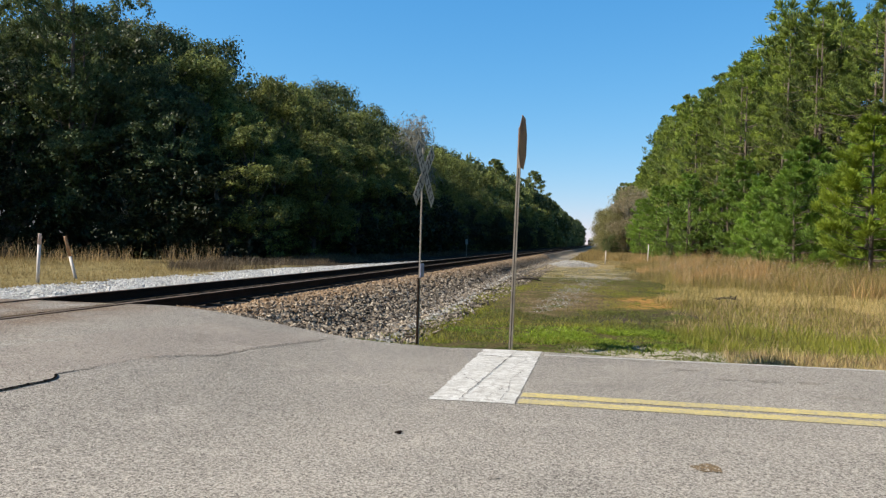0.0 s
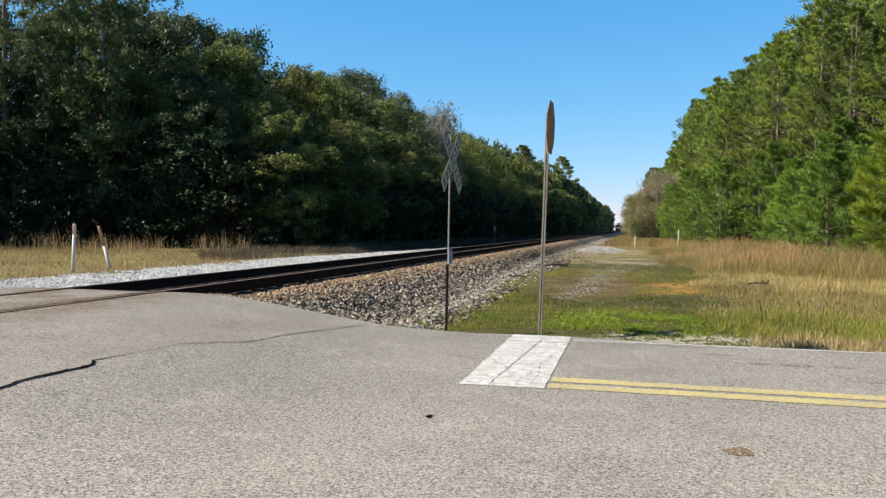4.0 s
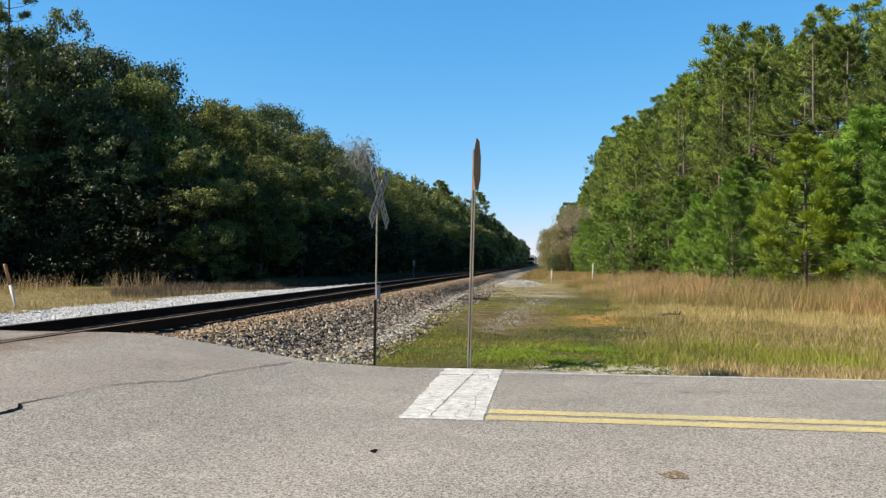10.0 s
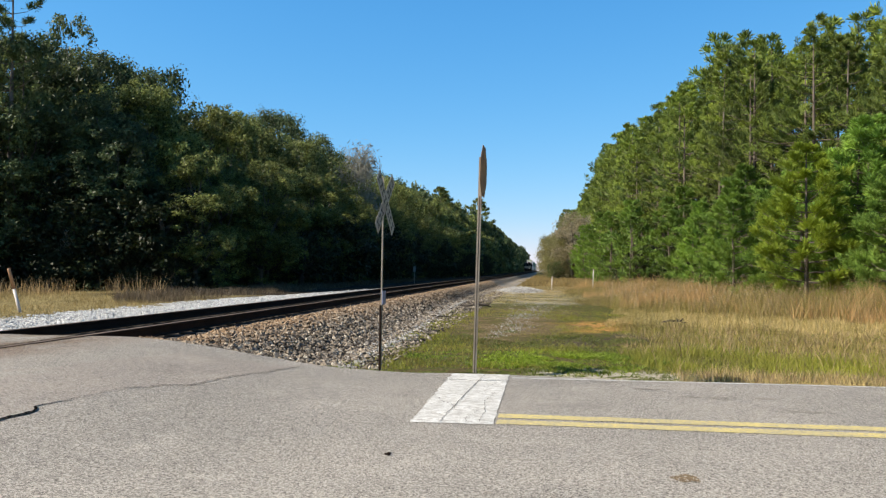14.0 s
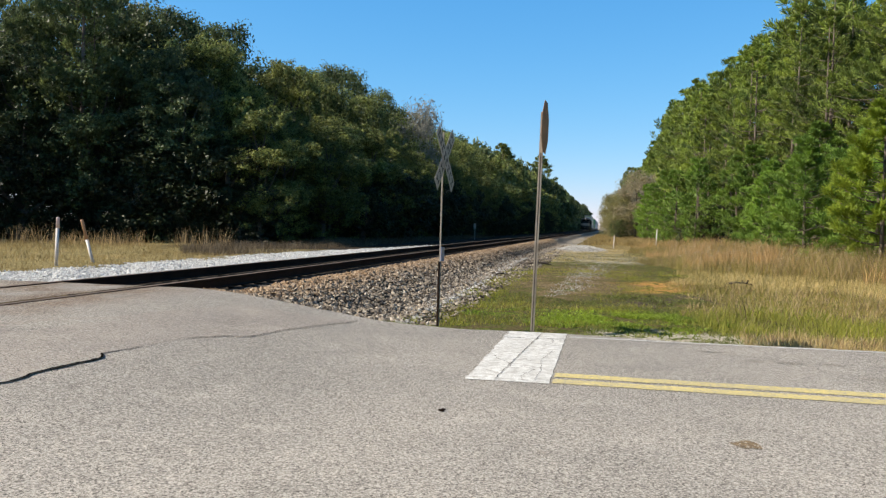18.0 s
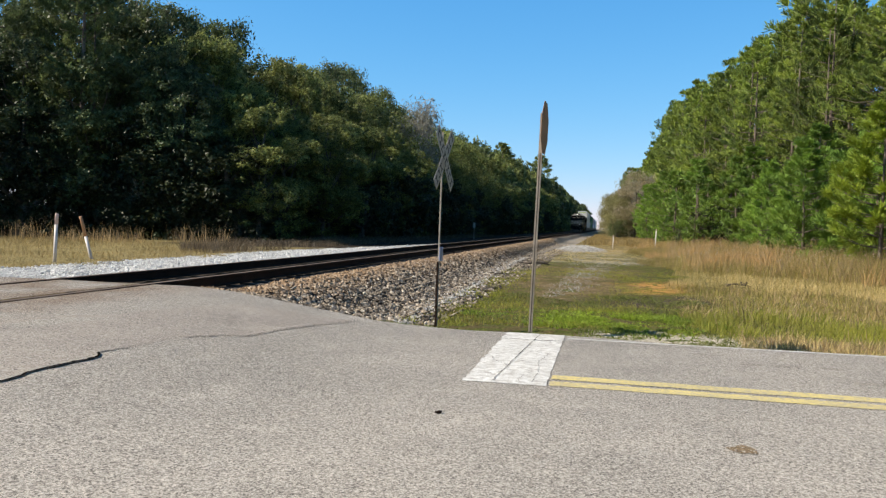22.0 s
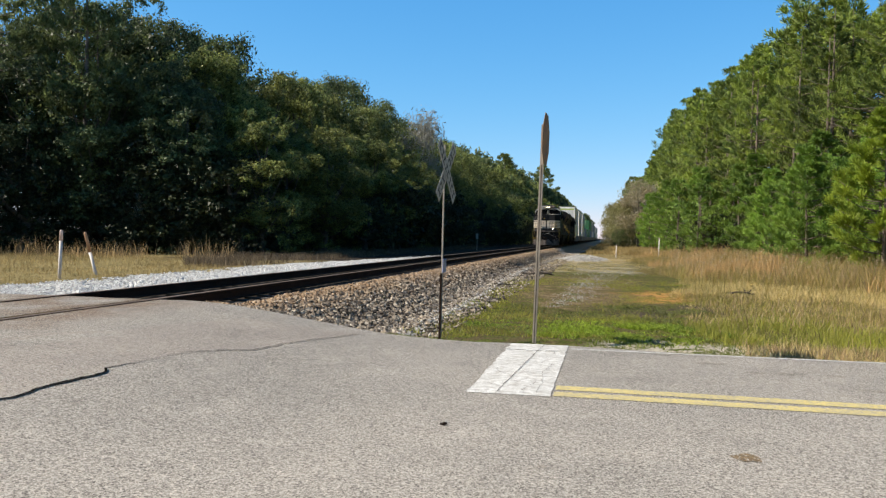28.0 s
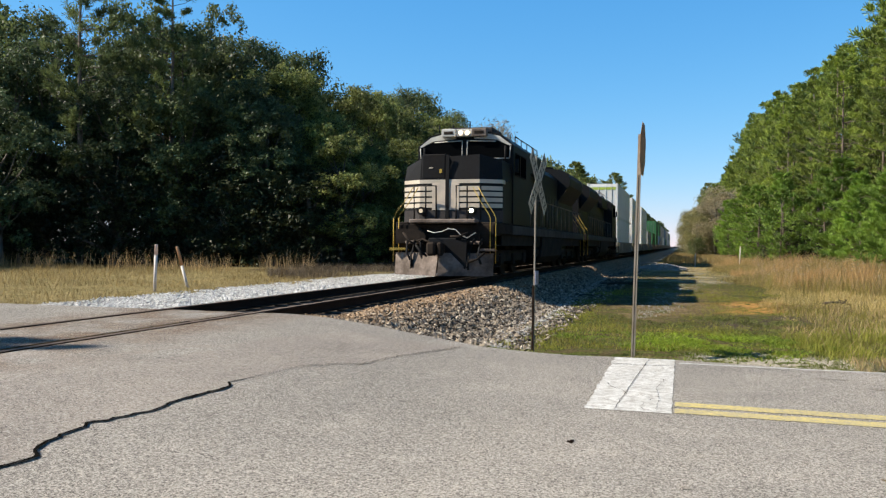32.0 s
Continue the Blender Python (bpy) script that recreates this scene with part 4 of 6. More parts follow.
def handrail(root, pts, mat="loco_yellow", r=0.02, name="handrail", label=""):
    bm = bmesh.new()
    tube(bm, pts, r, 6)
    return part(name, bm, mat, root, label)


def locomotive(label):
    """A six-axle freight locomotive; its nose at y = 0 looks to -y, z = 0 on the rails."""
    root = tagged(new("locomotive"), label, "locomotive")
    # frame and deck
    bm = bmesh.new()
    box(bm, -1.5, 0.35, 1.28, 1.5, 21.6, 1.62, 0, 0.03)
    part("deck", bm, "loco_under", root)
    # snowplow pilot with a slightly slanted face
    for s in (1, -1):
        bm = bmesh.new()
        lo = [(s * 0.02, -0.5), (s * 1.45, 0.16), (s * 1.45, 0.24), (s * 0.02, -0.4)]
        hi = [(s * 0.02, -0.26), (s * 1.45, 0.24), (s * 1.45, 0.32), (s * 0.02, -0.16)]
        a, b = [bm.verts.new((x, y, 0.1)) for x, y in lo], [bm.verts.new((x, y, 0.74)) for x, y in hi]
        bm.faces.new(a), bm.faces.new(b)
        for i in range(4):
            bm.faces.new((a[i], b[i], b[(i + 1) % 4], a[(i + 1) % 4]))
        bmesh.ops.recalc_face_normals(bm, faces=bm.faces)
        part("snowplow", bm, "loco_grey", root, "dusty grey snowplow blade")
    bm = bmesh.new()
    box(bm, -1.45, 0.3, 0.72, 1.45, 0.5, 1.55, 0, 0.02)
    part("pilot_plate", bm, "loco_under", root)
    bm = bmesh.new()
    box(bm, -0.98, 0.0, 1.58, 0.98, 0.45, 1.7, 0, 0.03)
    part("anticlimber", bm, "loco_grey", root, "grey front ledge")
    # coupler, draft gear and hoses
    bm = bmesh.new()
    box(bm, -0.16, -0.45, 0.72, 0.16, 0.4, 1.0, 0, 0.04)
    box(bm, -0.24, -0.72, 0.66, 0.02, -0.4, 1.04, 0, 0.06)
    box(bm, 0.05, -0.66, 0.66, 0.2, -0.4, 1.04, 0, 0.05)
    part("coupler", bm, "loco_under", root, "heavy steel coupler")
    bm = bmesh.new()
    box(bm, -0.42, 0.08, 0.58, 0.42, 0.34, 1.16, 0, 0.03)
    part("draft_gear", bm, "loco_black", root)
    handrail(root, [(-0.18, -0.5, 1.02), (-0.5, -0.15, 1.12), (-0.85, 0.1, 1.05)], "loco_under", 0.03, "uncoupling_lever")
    handrail(root, [(-0.42, 0.02, 1.36), (-0.2, -0.04, 1.3), (0.02, -0.05, 1.34), (0.2, -0.05, 1.42), (0.42, -0.05, 1.4), (0.58, -0.05, 1.24), (0.75, -0.03, 1.16), (0.98, 0.05, 1.32)], "loco_pale", 0.015, "cable", "drooping pale cable")
    for x, low, swing in ((-1.02, 0.5, 0.12), (-0.8, 0.3, -0.05), (-0.62, 0.42, 0.14), (0.56, 0.24, 0.05), (0.64, 0.3, 0.1), (0.9, 0.22, -0.08), (1.12, 0.45, 0.03)):
        handrail(root, [(x, 0.25, 1.12), (x + 0.02, -0.02, 1.06), (x - 0.04 + swing * 0.5, -0.12, (1 + low) / 2), (x + swing, -0.12, low + 0.06), (x + swing * 1.6, -0.06, low)], "loco_black", 0.034, "hose", "black air hose")
    # Solid black plate stands for the shade beside the coupler.
    bm = bmesh.new()
    prism(bm, [(0.1, 0.2), (0.2, 0.2), (0.75, 0.3), (0.78, 1.1), (0.1, 1.1)], "y", -0.16, 0.3)
    part("coupler_pocket", bm, "loco_black", root, "black plate in place of the shaded pocket beside the coupler")
    bm = bmesh.new()
    prism(bm, [(-1.42, 1.0), (-0.6, 1.0), (-0.5, 1.2), (-0.62, 1.42), (-1.42, 1.42)], "y", 0.12, 0.3)
    part("pilot_face", bm, "loco_under", root, "dusty dark upper pilot sheet")
    for k, (xa, za, xb, zb) in enumerate(((-1.1, 1.3, -0.7, 0.95), (-0.75, 1.0, -0.35, 0.62), (0.3, 1.2, 0.8, 1.3), (-0.35, 0.2, -0.1, 0.6), (0.85, 0.5, 1.3, 0.75))):
        handrail(root, [(xa, -0.14, za), ((xa + xb) / 2, -0.2, (za + zb) / 2 - 0.05), (xb, -0.14, zb)], "loco_black" if k % 2 else "loco_under", 0.035, "hose", "black air hose")
    for s2 in (1, -1):
        bm = bmesh.new()
        box(bm, s2 * 1.3 - 0.24, -0.02, 0.8, s2 * 1.3 + 0.24, 0.35, 0.84, 0, 0.01)
        box(bm, s2 * 1.3 - 0.24, -0.03, 0.845, s2 * 1.3 + 0.24, -0.005, 0.87)
        part("front_step", bm, "loco_yellow" if s2 < 0 else "loco_grey", root, "worn front step")
    for x in (-1.12, 0.62):
        bm = bmesh.new()
        box(bm, x, 0.1, 0.98, x + 0.5, 0.34, 1.08, 0, 0.02)
        part("step_plate", bm, "loco_grey", root)
    # steps in the four corners
    for s in (1, -1):
        for y in (0.55, 20.9):
            bm = bmesh.new()
            for k in range(4):
                box(bm, s * 1.3 - 0.25, y - 0.3, 0.35 + 0.3 * k, s * 1.3 + 0.25, y + 0.25, 0.38 + 0.3 * k)
            box(bm, s * 1.02 - 0.02, y - 0.3, 0.3, s * 1.02 + 0.02, y + 0.25, 1.3)
            part("steps", bm, "loco_under", root, "steel boarding steps")
            f = -0.33 if y < 5 else 0.33
            for dx in (1.52, 1.36):
                handrail(root, [(s * dx, y + f, 0.45), (s * dx, y + f, 1.72), (s * (dx - 0.06), y + f, 1.86), (s * (dx - 0.3), y + f * 0.8, 2.2), (s * (dx - 0.55), y + f * 0.7, 2.62)], "loco_yellow", 0.013)
    # low nose: wide, with chamfered corners and a tall black top
    def slab(z0, z1, mat, name, lbl="", y0=0.75, cham=0.38, grow=0.0, back=2.6):
        bm = bmesh.new()
        w = 1.5 + grow
        prism(bm, [(-w, back), (-w, y0 + cham - grow), (-w + 0.6, y0 - grow), (w - 0.6, y0 - grow), (w, y0 + cham - grow), (w, back)], "z", z0, z1)
        return part(name, bm, mat, root, lbl)
    slab(1.62, 2.86, "loco_black", "nose_lower")
    slab(1.64, 1.97, "loco_roof", "nose_skirt", "grey lower band of the nose", grow=0.004, back=1.4)
    slab(2.76, 2.87, "loco_white", "nose_stripe", "white stripe", grow=0.007, back=1.5)
    for k in range(4):
        z = 2.05 + 0.168 * k
        for s in (1, -1):
            bm = bmesh.new()
            x0, x1 = s * 0.3, s * 0.9
            box(bm, min(x0, x1), 0.741, z, max(x0, x1), 0.75, z + 0.12)
            a, b = Vector((s * 0.9, 0.745, 0)), Vector((s * 1.506, 1.128, 0))
            q = [bm.verts.new((p.x, p.y - 0.004, zz)) for p, zz in ((a, z), (b, z), (b, z + 0.12), (a, z + 0.12))]
            bm.faces.new(q)
            part("nose_stripe", bm, "loco_white", root, "white stripe")
    bm = bmesh.new()
    box(bm, -0.52, 0.732, 1.98, 0.3, 0.742, 2.78)
    part("nose_panel", bm, "loco_cream", root, "cream panel in the middle of the nose")
    bm = bmesh.new()
    box(bm, -0.11, 0.712, 1.72, 0.0, 0.745, 3.58)
    part("nose_seam", bm, "loco_black", root)
    bm = bmesh.new()
    low = [(-1.5, 2.6), (-1.5, 1.13), (-0.9, 0.75), (0.9, 0.75), (1.5, 1.13), (1.5, 2.6)]
    top = [(-1.46, 2.6), (-1.45, 1.2), (-0.88, 0.82), (0.88, 0.84), (1.44, 1.25), (1.44, 2.6)]
    zs = (3.34, 3.3, 3.5, 3.6, 3.46, 3.46)
    a, b = [bm.verts.new((x, y, 2.87)) for x, y in low], [bm.verts.new((x, y, z)) for (x, y), z in zip(top, zs)]
    bm.faces.new((b[0], b[1], b[2])), bm.faces.new((b[0], b[2], b[3], b[5])), bm.faces.new((b[3], b[4], b[5]))
    for i in range(6):
        bm.faces.new((a[i], b[i], b[(i + 1) % 6], a[(i + 1) % 6]))
    bmesh.ops.recalc_face_normals(bm, faces=bm.faces)
    part("nose_top", bm, "loco_black", root, "black upper nose")
    bm = bmesh.new()
    box(bm, -0.84, 0.74, 2.9, -0.12, 1.9, 3.62, 0, 0.03)
    part("nose_door", bm, "loco_black", root, "raised black nose door")
    bm = bmesh.new()
    box(bm, -0.3, 0.725, 3.06, -0.22, 0.738, 3.18)
    part("decal", bm, "loco_yellow", root, "small yellow decal")
    handrail(root, [(0.62, 1.0, 3.42), (0.95, 1.0, 3.36), (1.3, 1.2, 3.3)], "loco_white", 0.02, "grab_iron", "pale grab iron")
    bm = bmesh.new()
    box(bm, -0.62, 0.725, 3.2, -0.5, 0.738, 3.23)
    part("label_plate", bm, "loco_white", root, "small white label")
    for s2 in (1, -1):
        handrail(root, [(s2 * 0.95, 5.6, 4.3), (s2 * 0.95, 5.6, 4.72), (s2 * 0.95, 8.0, 4.72), (s2 * 0.95, 10.0, 4.72), (s2 * 0.95, 10.0, 4.3)], "loco_black", 0.02, "roof_rail")
        for y2 in (6.7, 7.8, 8.9):
            handrail(root, [(s2 * 0.95, y2, 4.3), (s2 * 0.95, y2, 4.72)], "loco_black", 0.018, "roof_rail_post")
        bm = bmesh.new()
        box(bm, s2 * 1.505 - 0.012, 2.6, 1.3, s2 * 1.505 + 0.012, 21.2, 1.58, 0, 0.008)
        part("side_sill", bm, "loco_roof", root, "dusty side sill")
    bm = bmesh.new()
    box(bm, -0.75, 3.1, 4.5, 0.75, 4.4, 4.72, 0, 0.05)
    part("cab_roof_unit", bm, "loco_roof", root, "low grey box on the cab roof")
    # cab
    bm = bmesh.new()
    out = [(-1.54, 1.62), (-1.54, 4.05), (-1.15, 4.38), (-0.6, 4.52), (0.6, 4.52), (1.15, 4.38), (1.54, 4.05), (1.54, 1.62)]
    prism(bm, out, "y", 2.5, 5.4)
    cab = part("cab", bm, "loco_black", root, "black crew cab")
    for s in (1, -1):
        bm = bmesh.new()
        prism(bm, [(s * 0.3, 4.44), (s * 0.6, 4.45), (s * 1.1, 4.33), (s * 1.48, 4.05), (s * 1.42, 4.03), (s * 1.0, 4.22), (s * 0.3, 4.27)], "y", 2.46, 2.5)
        part("cab_brow", bm, "loco_pale", root, "pale panel above the windshield")
    for s in (1, -1):
        bm = bmesh.new()
        prism(bm, [(s * 0.08, 3.62), (s * 1.42, 3.62), (s * 1.45, 4.0), (s * 0.98, 4.16), (s * 0.08, 4.2)], "y", 2.45, 2.5)
        shield = part("windshield", bm, "glass_dark", cab, "dark windshield pane")
        for pts in ([(0.08, 3.64), (1.42, 3.64)], [(1.42, 3.64), (1.45, 4.0)], [(0.08, 3.64), (0.08, 4.2)], [(0.98, 4.17), (0.08, 4.21)]):
            bm = bmesh.new()
            tube(bm, [(s * px, 2.445, pz) for px, pz in pts], 0.018, 4)
            part("window_frame", bm, "loco_pale", shield, "pale window frame")
        for y0, y1 in ((2.75, 3.5), (3.65, 4.5)):
            bm = bmesh.new()
            box(bm, s * 1.545 - 0.01, y0, 3.15, s * 1.545 + 0.01, y1, 3.8)
            pane = part("side_window", bm, "glass_dark", cab, "dark side window")
            for z in (3.12, 3.8):
                bm = bmesh.new()
                box(bm, s * 1.55 - 0.015, y0 - 0.03, z, s * 1.55 + 0.015, y1 + 0.03, z + 0.035)
                part("window_frame", bm, "loco_under", pane)
        bm = bmesh.new()
        box(bm, s * 1.62 - 0.06, 2.6, 3.2, s * 1.62 + 0.06, 2.66, 3.62, 0, 0.01)
        part("mirror", bm, "loco_black", cab)
        handrail(root, [(s * 1.3, 2.4, 3.45), (s * 1.3, 2.4, 4.02)], "loco_black", 0.03, "window_post")
    for s, mm, lbl in ((-1, "loco_pale", "pale number board"), (1, "loco_grey", "grey number board")):
        bm = bmesh.new()
        box(bm, min(s * 0.26, s * 0.72), 2.3, 4.32, max(s * 0.26, s * 0.72), 2.75, 4.57, 0, 0.02)
        board = part("number_board", bm, mm, root, lbl)
        bm = bmesh.new()
        box(bm, s * 0.49 - 0.15, 2.292, 4.4, s * 0.49 + 0.15, 2.299, 4.49)
        part("number_bar", bm, "loco_under", board)
    bm = bmesh.new()
    box(bm, -0.26, 2.34, 4.33, 0.26, 2.75, 4.56, 0, 0.02)
    part("headlight_box", bm, "loco_pale", root)
    for x in (-0.11, 0.11):
        bm = bmesh.new()
        tube(bm, [(x, 2.34, 4.445), (x, 2.31, 4.445)], 0.056, 16)
        part("headlight", bm, "lamp_on", root, "lit headlight")
    for x, mm in ((-0.8, "lamp_low"), (0.72, "lamp_bright")):
        bm = bmesh.new()
        tube(bm, [(x, 0.75, 1.95), (x, 0.56, 1.95)], 0.12, 16)
        hub = part("ditch_light_case", bm, "loco_black", root)
        bm = bmesh.new()
        tube(bm, [(x, 0.565, 1.95), (x, 0.545, 1.95)], 0.06, 16)
        part("ditch_light", bm, mm, hub, "lit ditch light")
    # handrails across the nose
    for s in (1, -1):
        handrail(root, [(s * 0.3, 0.45, 1.68), (s * 0.3, 0.42, 2.66), (s * 1.0, 0.5, 2.7), (s * 1.0, 0.55, 1.68)], "loco_black", 0.026)
        handrail(root, [(s * 0.62, 0.45, 1.68), (s * 0.62, 0.44, 2.68)], "loco_black", 0.022)
    for x in (-0.9, -0.45, 0.1):
        handrail(root, [(x, 2.7, 4.5), (x, 2.7, 4.75 + 0.1 * (x > 0))], "loco_black", 0.02, "antenna")
    bm = bmesh.new()
    for k in range(3):
        tube(bm, [(0.35 + 0.13 * k, 3.2, 4.58), (0.35 + 0.13 * k, 2.75, 4.58)], 0.03, 8, 0.06)
    part("horn", bm, "loco_under", root, "air horn")
    # long hood
    bm = bmesh.new()
    prism(bm, [(-0.95, 1.62), (-0.95, 3.95), (-0.75, 4.2), (0.75, 4.2), (0.95, 3.95), (0.95, 1.62)], "y", 5.4, 21.0)
    hood = part("long_hood", bm, "loco_black", root, "long black engine hood")
    for k in range(13):
        for s in (1, -1):
            bm = bmesh.new()
            box(bm, s * 0.955 - 0.012, 5.7 + k * 0.82, 1.75, s * 0.955 + 0.012, 6.42 + k * 0.82, 3.1, 0, 0.008)
            part("hood_door", bm, "loco_black", hood)
    bm = bmesh.new()
    prism(bm, [(-0.95, 3.0), (-1.5, 3.75), (-1.52, 4.1), (-1.42, 4.32), (-1.1, 4.47), (-0.6, 4.54), (0.6, 4.54), (1.1, 4.47), (1.42, 4.32), (1.52, 4.1), (1.5, 3.75), (0.95, 3.0)], "y", 15.6, 20.6)
    for f in bm.faces:
        f.material_index = 1 if f.normal.z > 0.2 else 0
    rad = part("radiator", bm, ["loco_black", "loco_roof"], root, "flared radiator housing with a dusty grey roof")
    for y in (16.4, 18.0, 19.6):
        bm = bmesh.new()
        tube(bm, [(0, y, 4.48), (0, y, 4.66)], 0.62, 20)
        part("fan", bm, "loco_under", rad, "round cooling fan")
    bm = bmesh.new()
    prism(bm, [(-1.25, 3.6), (-1.25, 4.25), (-1.0, 4.45), (1.0, 4.45), (1.25, 4.25), (1.25, 3.6)], "y", 6.2, 10.2)
    part("dynamic_brake_blister", bm, "loco_black", root, "raised housing on the hood")
    bm = bmesh.new()
    box(bm, -0.4, 11.4, 4.2, 0.4, 12.6, 4.62, 0, 0.04)
    part("exhaust_stack", bm, "loco_under", root)
    for s in (1, -1):
        for k in range(12):
            y = 5.9 + k * 1.25
            handrail(root, [(s * 1.46, y, 1.6), (s * 1.46, y, 2.62)], "loco_grey", 0.018, "stanchion")
        handrail(root, [(s * 1.46, 5.6, 2.6), (s * 1.46, 20.4, 2.6)], "loco_grey", 0.02)
    bm = bmesh.new()
    prism(bm, [(-1.45, 0.55), (-1.5, 1.28), (1.5, 1.28), (1.45, 0.55), (1.2, 0.3), (-1.2, 0.3)], "y", 8.2, 13.4)
    box(bm, -0.3, 2.0, 0.15, 0.3, 20.5, 1.3)
    part("fuel_tank", bm, "loco_under", root, "dusty fuel tank")
    # Tanks and sills added to stop sun passing under the deck.
    for s in (1, -1):
        for y0, y1 in ((7.0, 8.1), (13.5, 14.7)):
            bm = bmesh.new()
            tube(bm, [(s * 1.2, y0, 0.72), (s * 1.2, y0 + 0.08, 0.72), (s * 1.2, y1 - 0.08, 0.72), (s * 1.2, y1, 0.72)], 0.2, 12)
            box(bm, s * 1.2 - 0.26, y0 + 0.05, 0.9, s * 1.2 + 0.22, y1 - 0.05, 1.29, 0, 0.03)
            part("air_reservoir", bm, "loco_under", root, "dusty air reservoir under the deck")
        bm = bmesh.new()
        box(bm, s * 1.38 - 0.03, 1.5, 0.95, s * 1.38 + 0.03, 20.2, 1.3, 0, 0.01)
        part("under_sill", bm, "loco_under", root)
    truck(root, 4.4)
    truck(root, 17.4)
    return root


def container(name, mat, length, label, lime=False):
    """A corrugated steel box with corner posts, rails and doors; z = 0 on its floor."""
    root = tagged(new(name), label, "container", "containers on the train")
    h, w = 2.88, 1.29
    bm = bmesh.new()
    n = int(length / 0.28)
    v, f = [], []
    box(bm, -w + 0.05, 0.05, 0.1, w - 0.05, length - 0.05, h - 0.02)
    for s in (1, -1):
        prof = []
        for k in range(n):
            y = 0.15 + (length - 0.3) * k / n
            d = (length - 0.3) / n
            prof += [(s * (w - 0.035), y), (s * (w - 0.035), y + 0.4 * d), (s * w, y + 0.5 * d), (s * w, y + 0.9 * d)]
        lo, hi = [bm.verts.new((x, y, 0.16)) for x, y in prof], [bm.verts.new((x, y, h - 0.12)) for x, y in prof]
        for i in range(len(prof) - 1):
            bm.faces.new((lo[i], lo[i + 1], hi[i + 1], hi[i]) if s > 0 else (lo[i + 1], lo[i], hi[i], hi[i + 1]))
    body = part("body", bm, mat, root)
    for s in (1, -1):
        for y in (0.0, length - 0.16):
            bm = bmesh.new()
            box(bm, s * (w - 0.08) - 0.08, y, 0, s * (w - 0.08) + 0.08, y + 0.16, h, 0, 0.01)
            part("corner_post", bm, mat, root)
        for z in (0.0, h - 0.13):
            bm = bmesh.new()
            box(bm, s * (w - 0.05) - 0.05, 0.16, z, s * (w - 0.05) + 0.05, length - 0.16, z + 0.13)
            part("side_rail", bm, mat, root)
    for s in (1, -1):
        bm = bmesh.new()
        box(bm, min(s * 0.02, s * 1.12), 0.02, 0.15, max(s * 0.02, s * 1.12), 0.06, h - 0.15, 0, 0.01)
        door = part("door", bm, mat, root)
        for x in (0.3, 0.8):
            handrail(door, [(s * x, 0.0, 0.2), (s * x, 0.0, h - 0.2)], "box_grey", 0.02, "lock_rod")
    if lime:
        bm = bmesh.new()
        box(bm, -1.15, 0.0, h - 0.52, 1.15, 0.018, h - 0.3)
        part("door_band", bm, "box_lime", root, "lime green band across the end")
    return root


def well_car(label):
    """A low well car for stacked containers."""
    root = tagged(new("well_car"), label, "rail car", "well cars of the train")
    L = 20.2
    for s in (1, -1):
        bm = bmesh.new()
        prism(bm, [(0.0, 0.95), (1.6, 0.95), (2.4, 0.38), (L - 2.4, 0.38), (L - 1.6, 0.95), (L, 0.95), (L, 1.25), (L - 1.5, 1.3), (1.5, 1.3), (0, 1.25)], "x", s * 1.42 - 0.05, s * 1.42 + 0.05)
        side = part("side_sill", bm, "well_steel", root)
        for k in range(11):
            bm = bmesh.new()
            box(bm, s * 1.49 - 0.035, 3 + k * 1.4, 0.4, s * 1.49 + 0.035, 3.12 + k * 1.4, 1.26)
            part("rib", bm, "well_steel", side)
    bm = bmesh.new()
    box(bm, -1.4, 2.3, 0.36, 1.4, L - 2.3, 0.46)
    part("well_floor", bm, "well_steel", root)
    for y0, y1 in ((0.0, 2.0), (L - 2.0, L)):
        bm = bmesh.new()
        box(bm, -1.42, y0, 0.95, 1.42, y1, 1.2, 0, 0.02)
        part("end_platform", bm, "well_steel", root)
    truck(root, 1.2, axles=2, gap=1.75, r=0.45)
    truck(root, L - 1.2, axles=2, gap=1.75, r=0.45)
    return root


TRAIN = []  # each rolling thing with its distance behind the front coupler and its height over the rails
lead = locomotive("black freight locomotive with white striped nose and lit headlights")
TRAIN.append((lead, 0.0, 0.0))
second = copy_thing(lead, pose(0, 0, 0))
second["label"] = "second black freight locomotive, turned about, its lamps unlit"
for child in second.children_recursive:
    if child.name.split(".")[0] in ("headlight", "ditch_light"):
        child.material_slots[0].link = "OBJECT"
        child.material_slots[0].material = M["loco_under"]
        child["label"] = "unlit lamp"
TRAIN.append((second, 22.6 + 21.9, 0.0))
boxes = {c: container("container", m, 16.1, l, c == "w1") for c, m, l in (
    ("w1", "box_white", "white corrugated container with a lime green band"), ("w", "box_white", "plain white corrugated steel container"),
    ("g", "box_green", "dark green corrugated steel container"), ("b", "box_blue", "dull blue corrugated steel container"),
    ("y", "box_grey", "grey corrugated steel container"))}
free = set(boxes)
car = well_car("brown and grey well car loaded with containers")
LOADS = [("w", "w1"), ("w", "w"), ("w", "w"), ("y", ""), ("g", ""), ("g", "g"), ("b", "g"), ("y", "y"), ("w", "y"), ("b", "b"), ("g", "y"), ("w", "w"), ("y", "b"), ("w", "y"), ("g", "g")]
for i, load in enumerate(LOADS):
    at = 45.4 + 20.9 * i
    TRAIN.append((car if i == 0 else copy_thing(car, pose(0, 0, 0)), at, 0.0))
    for k, c in enumerate(load):
        if c:
            ob = boxes[c] if c in free else copy_thing(boxes[c], pose(0, 0, 0))
            free.discard(c)
            TRAIN.append((ob, at + 2.05, 0.46 + 2.89 * k))


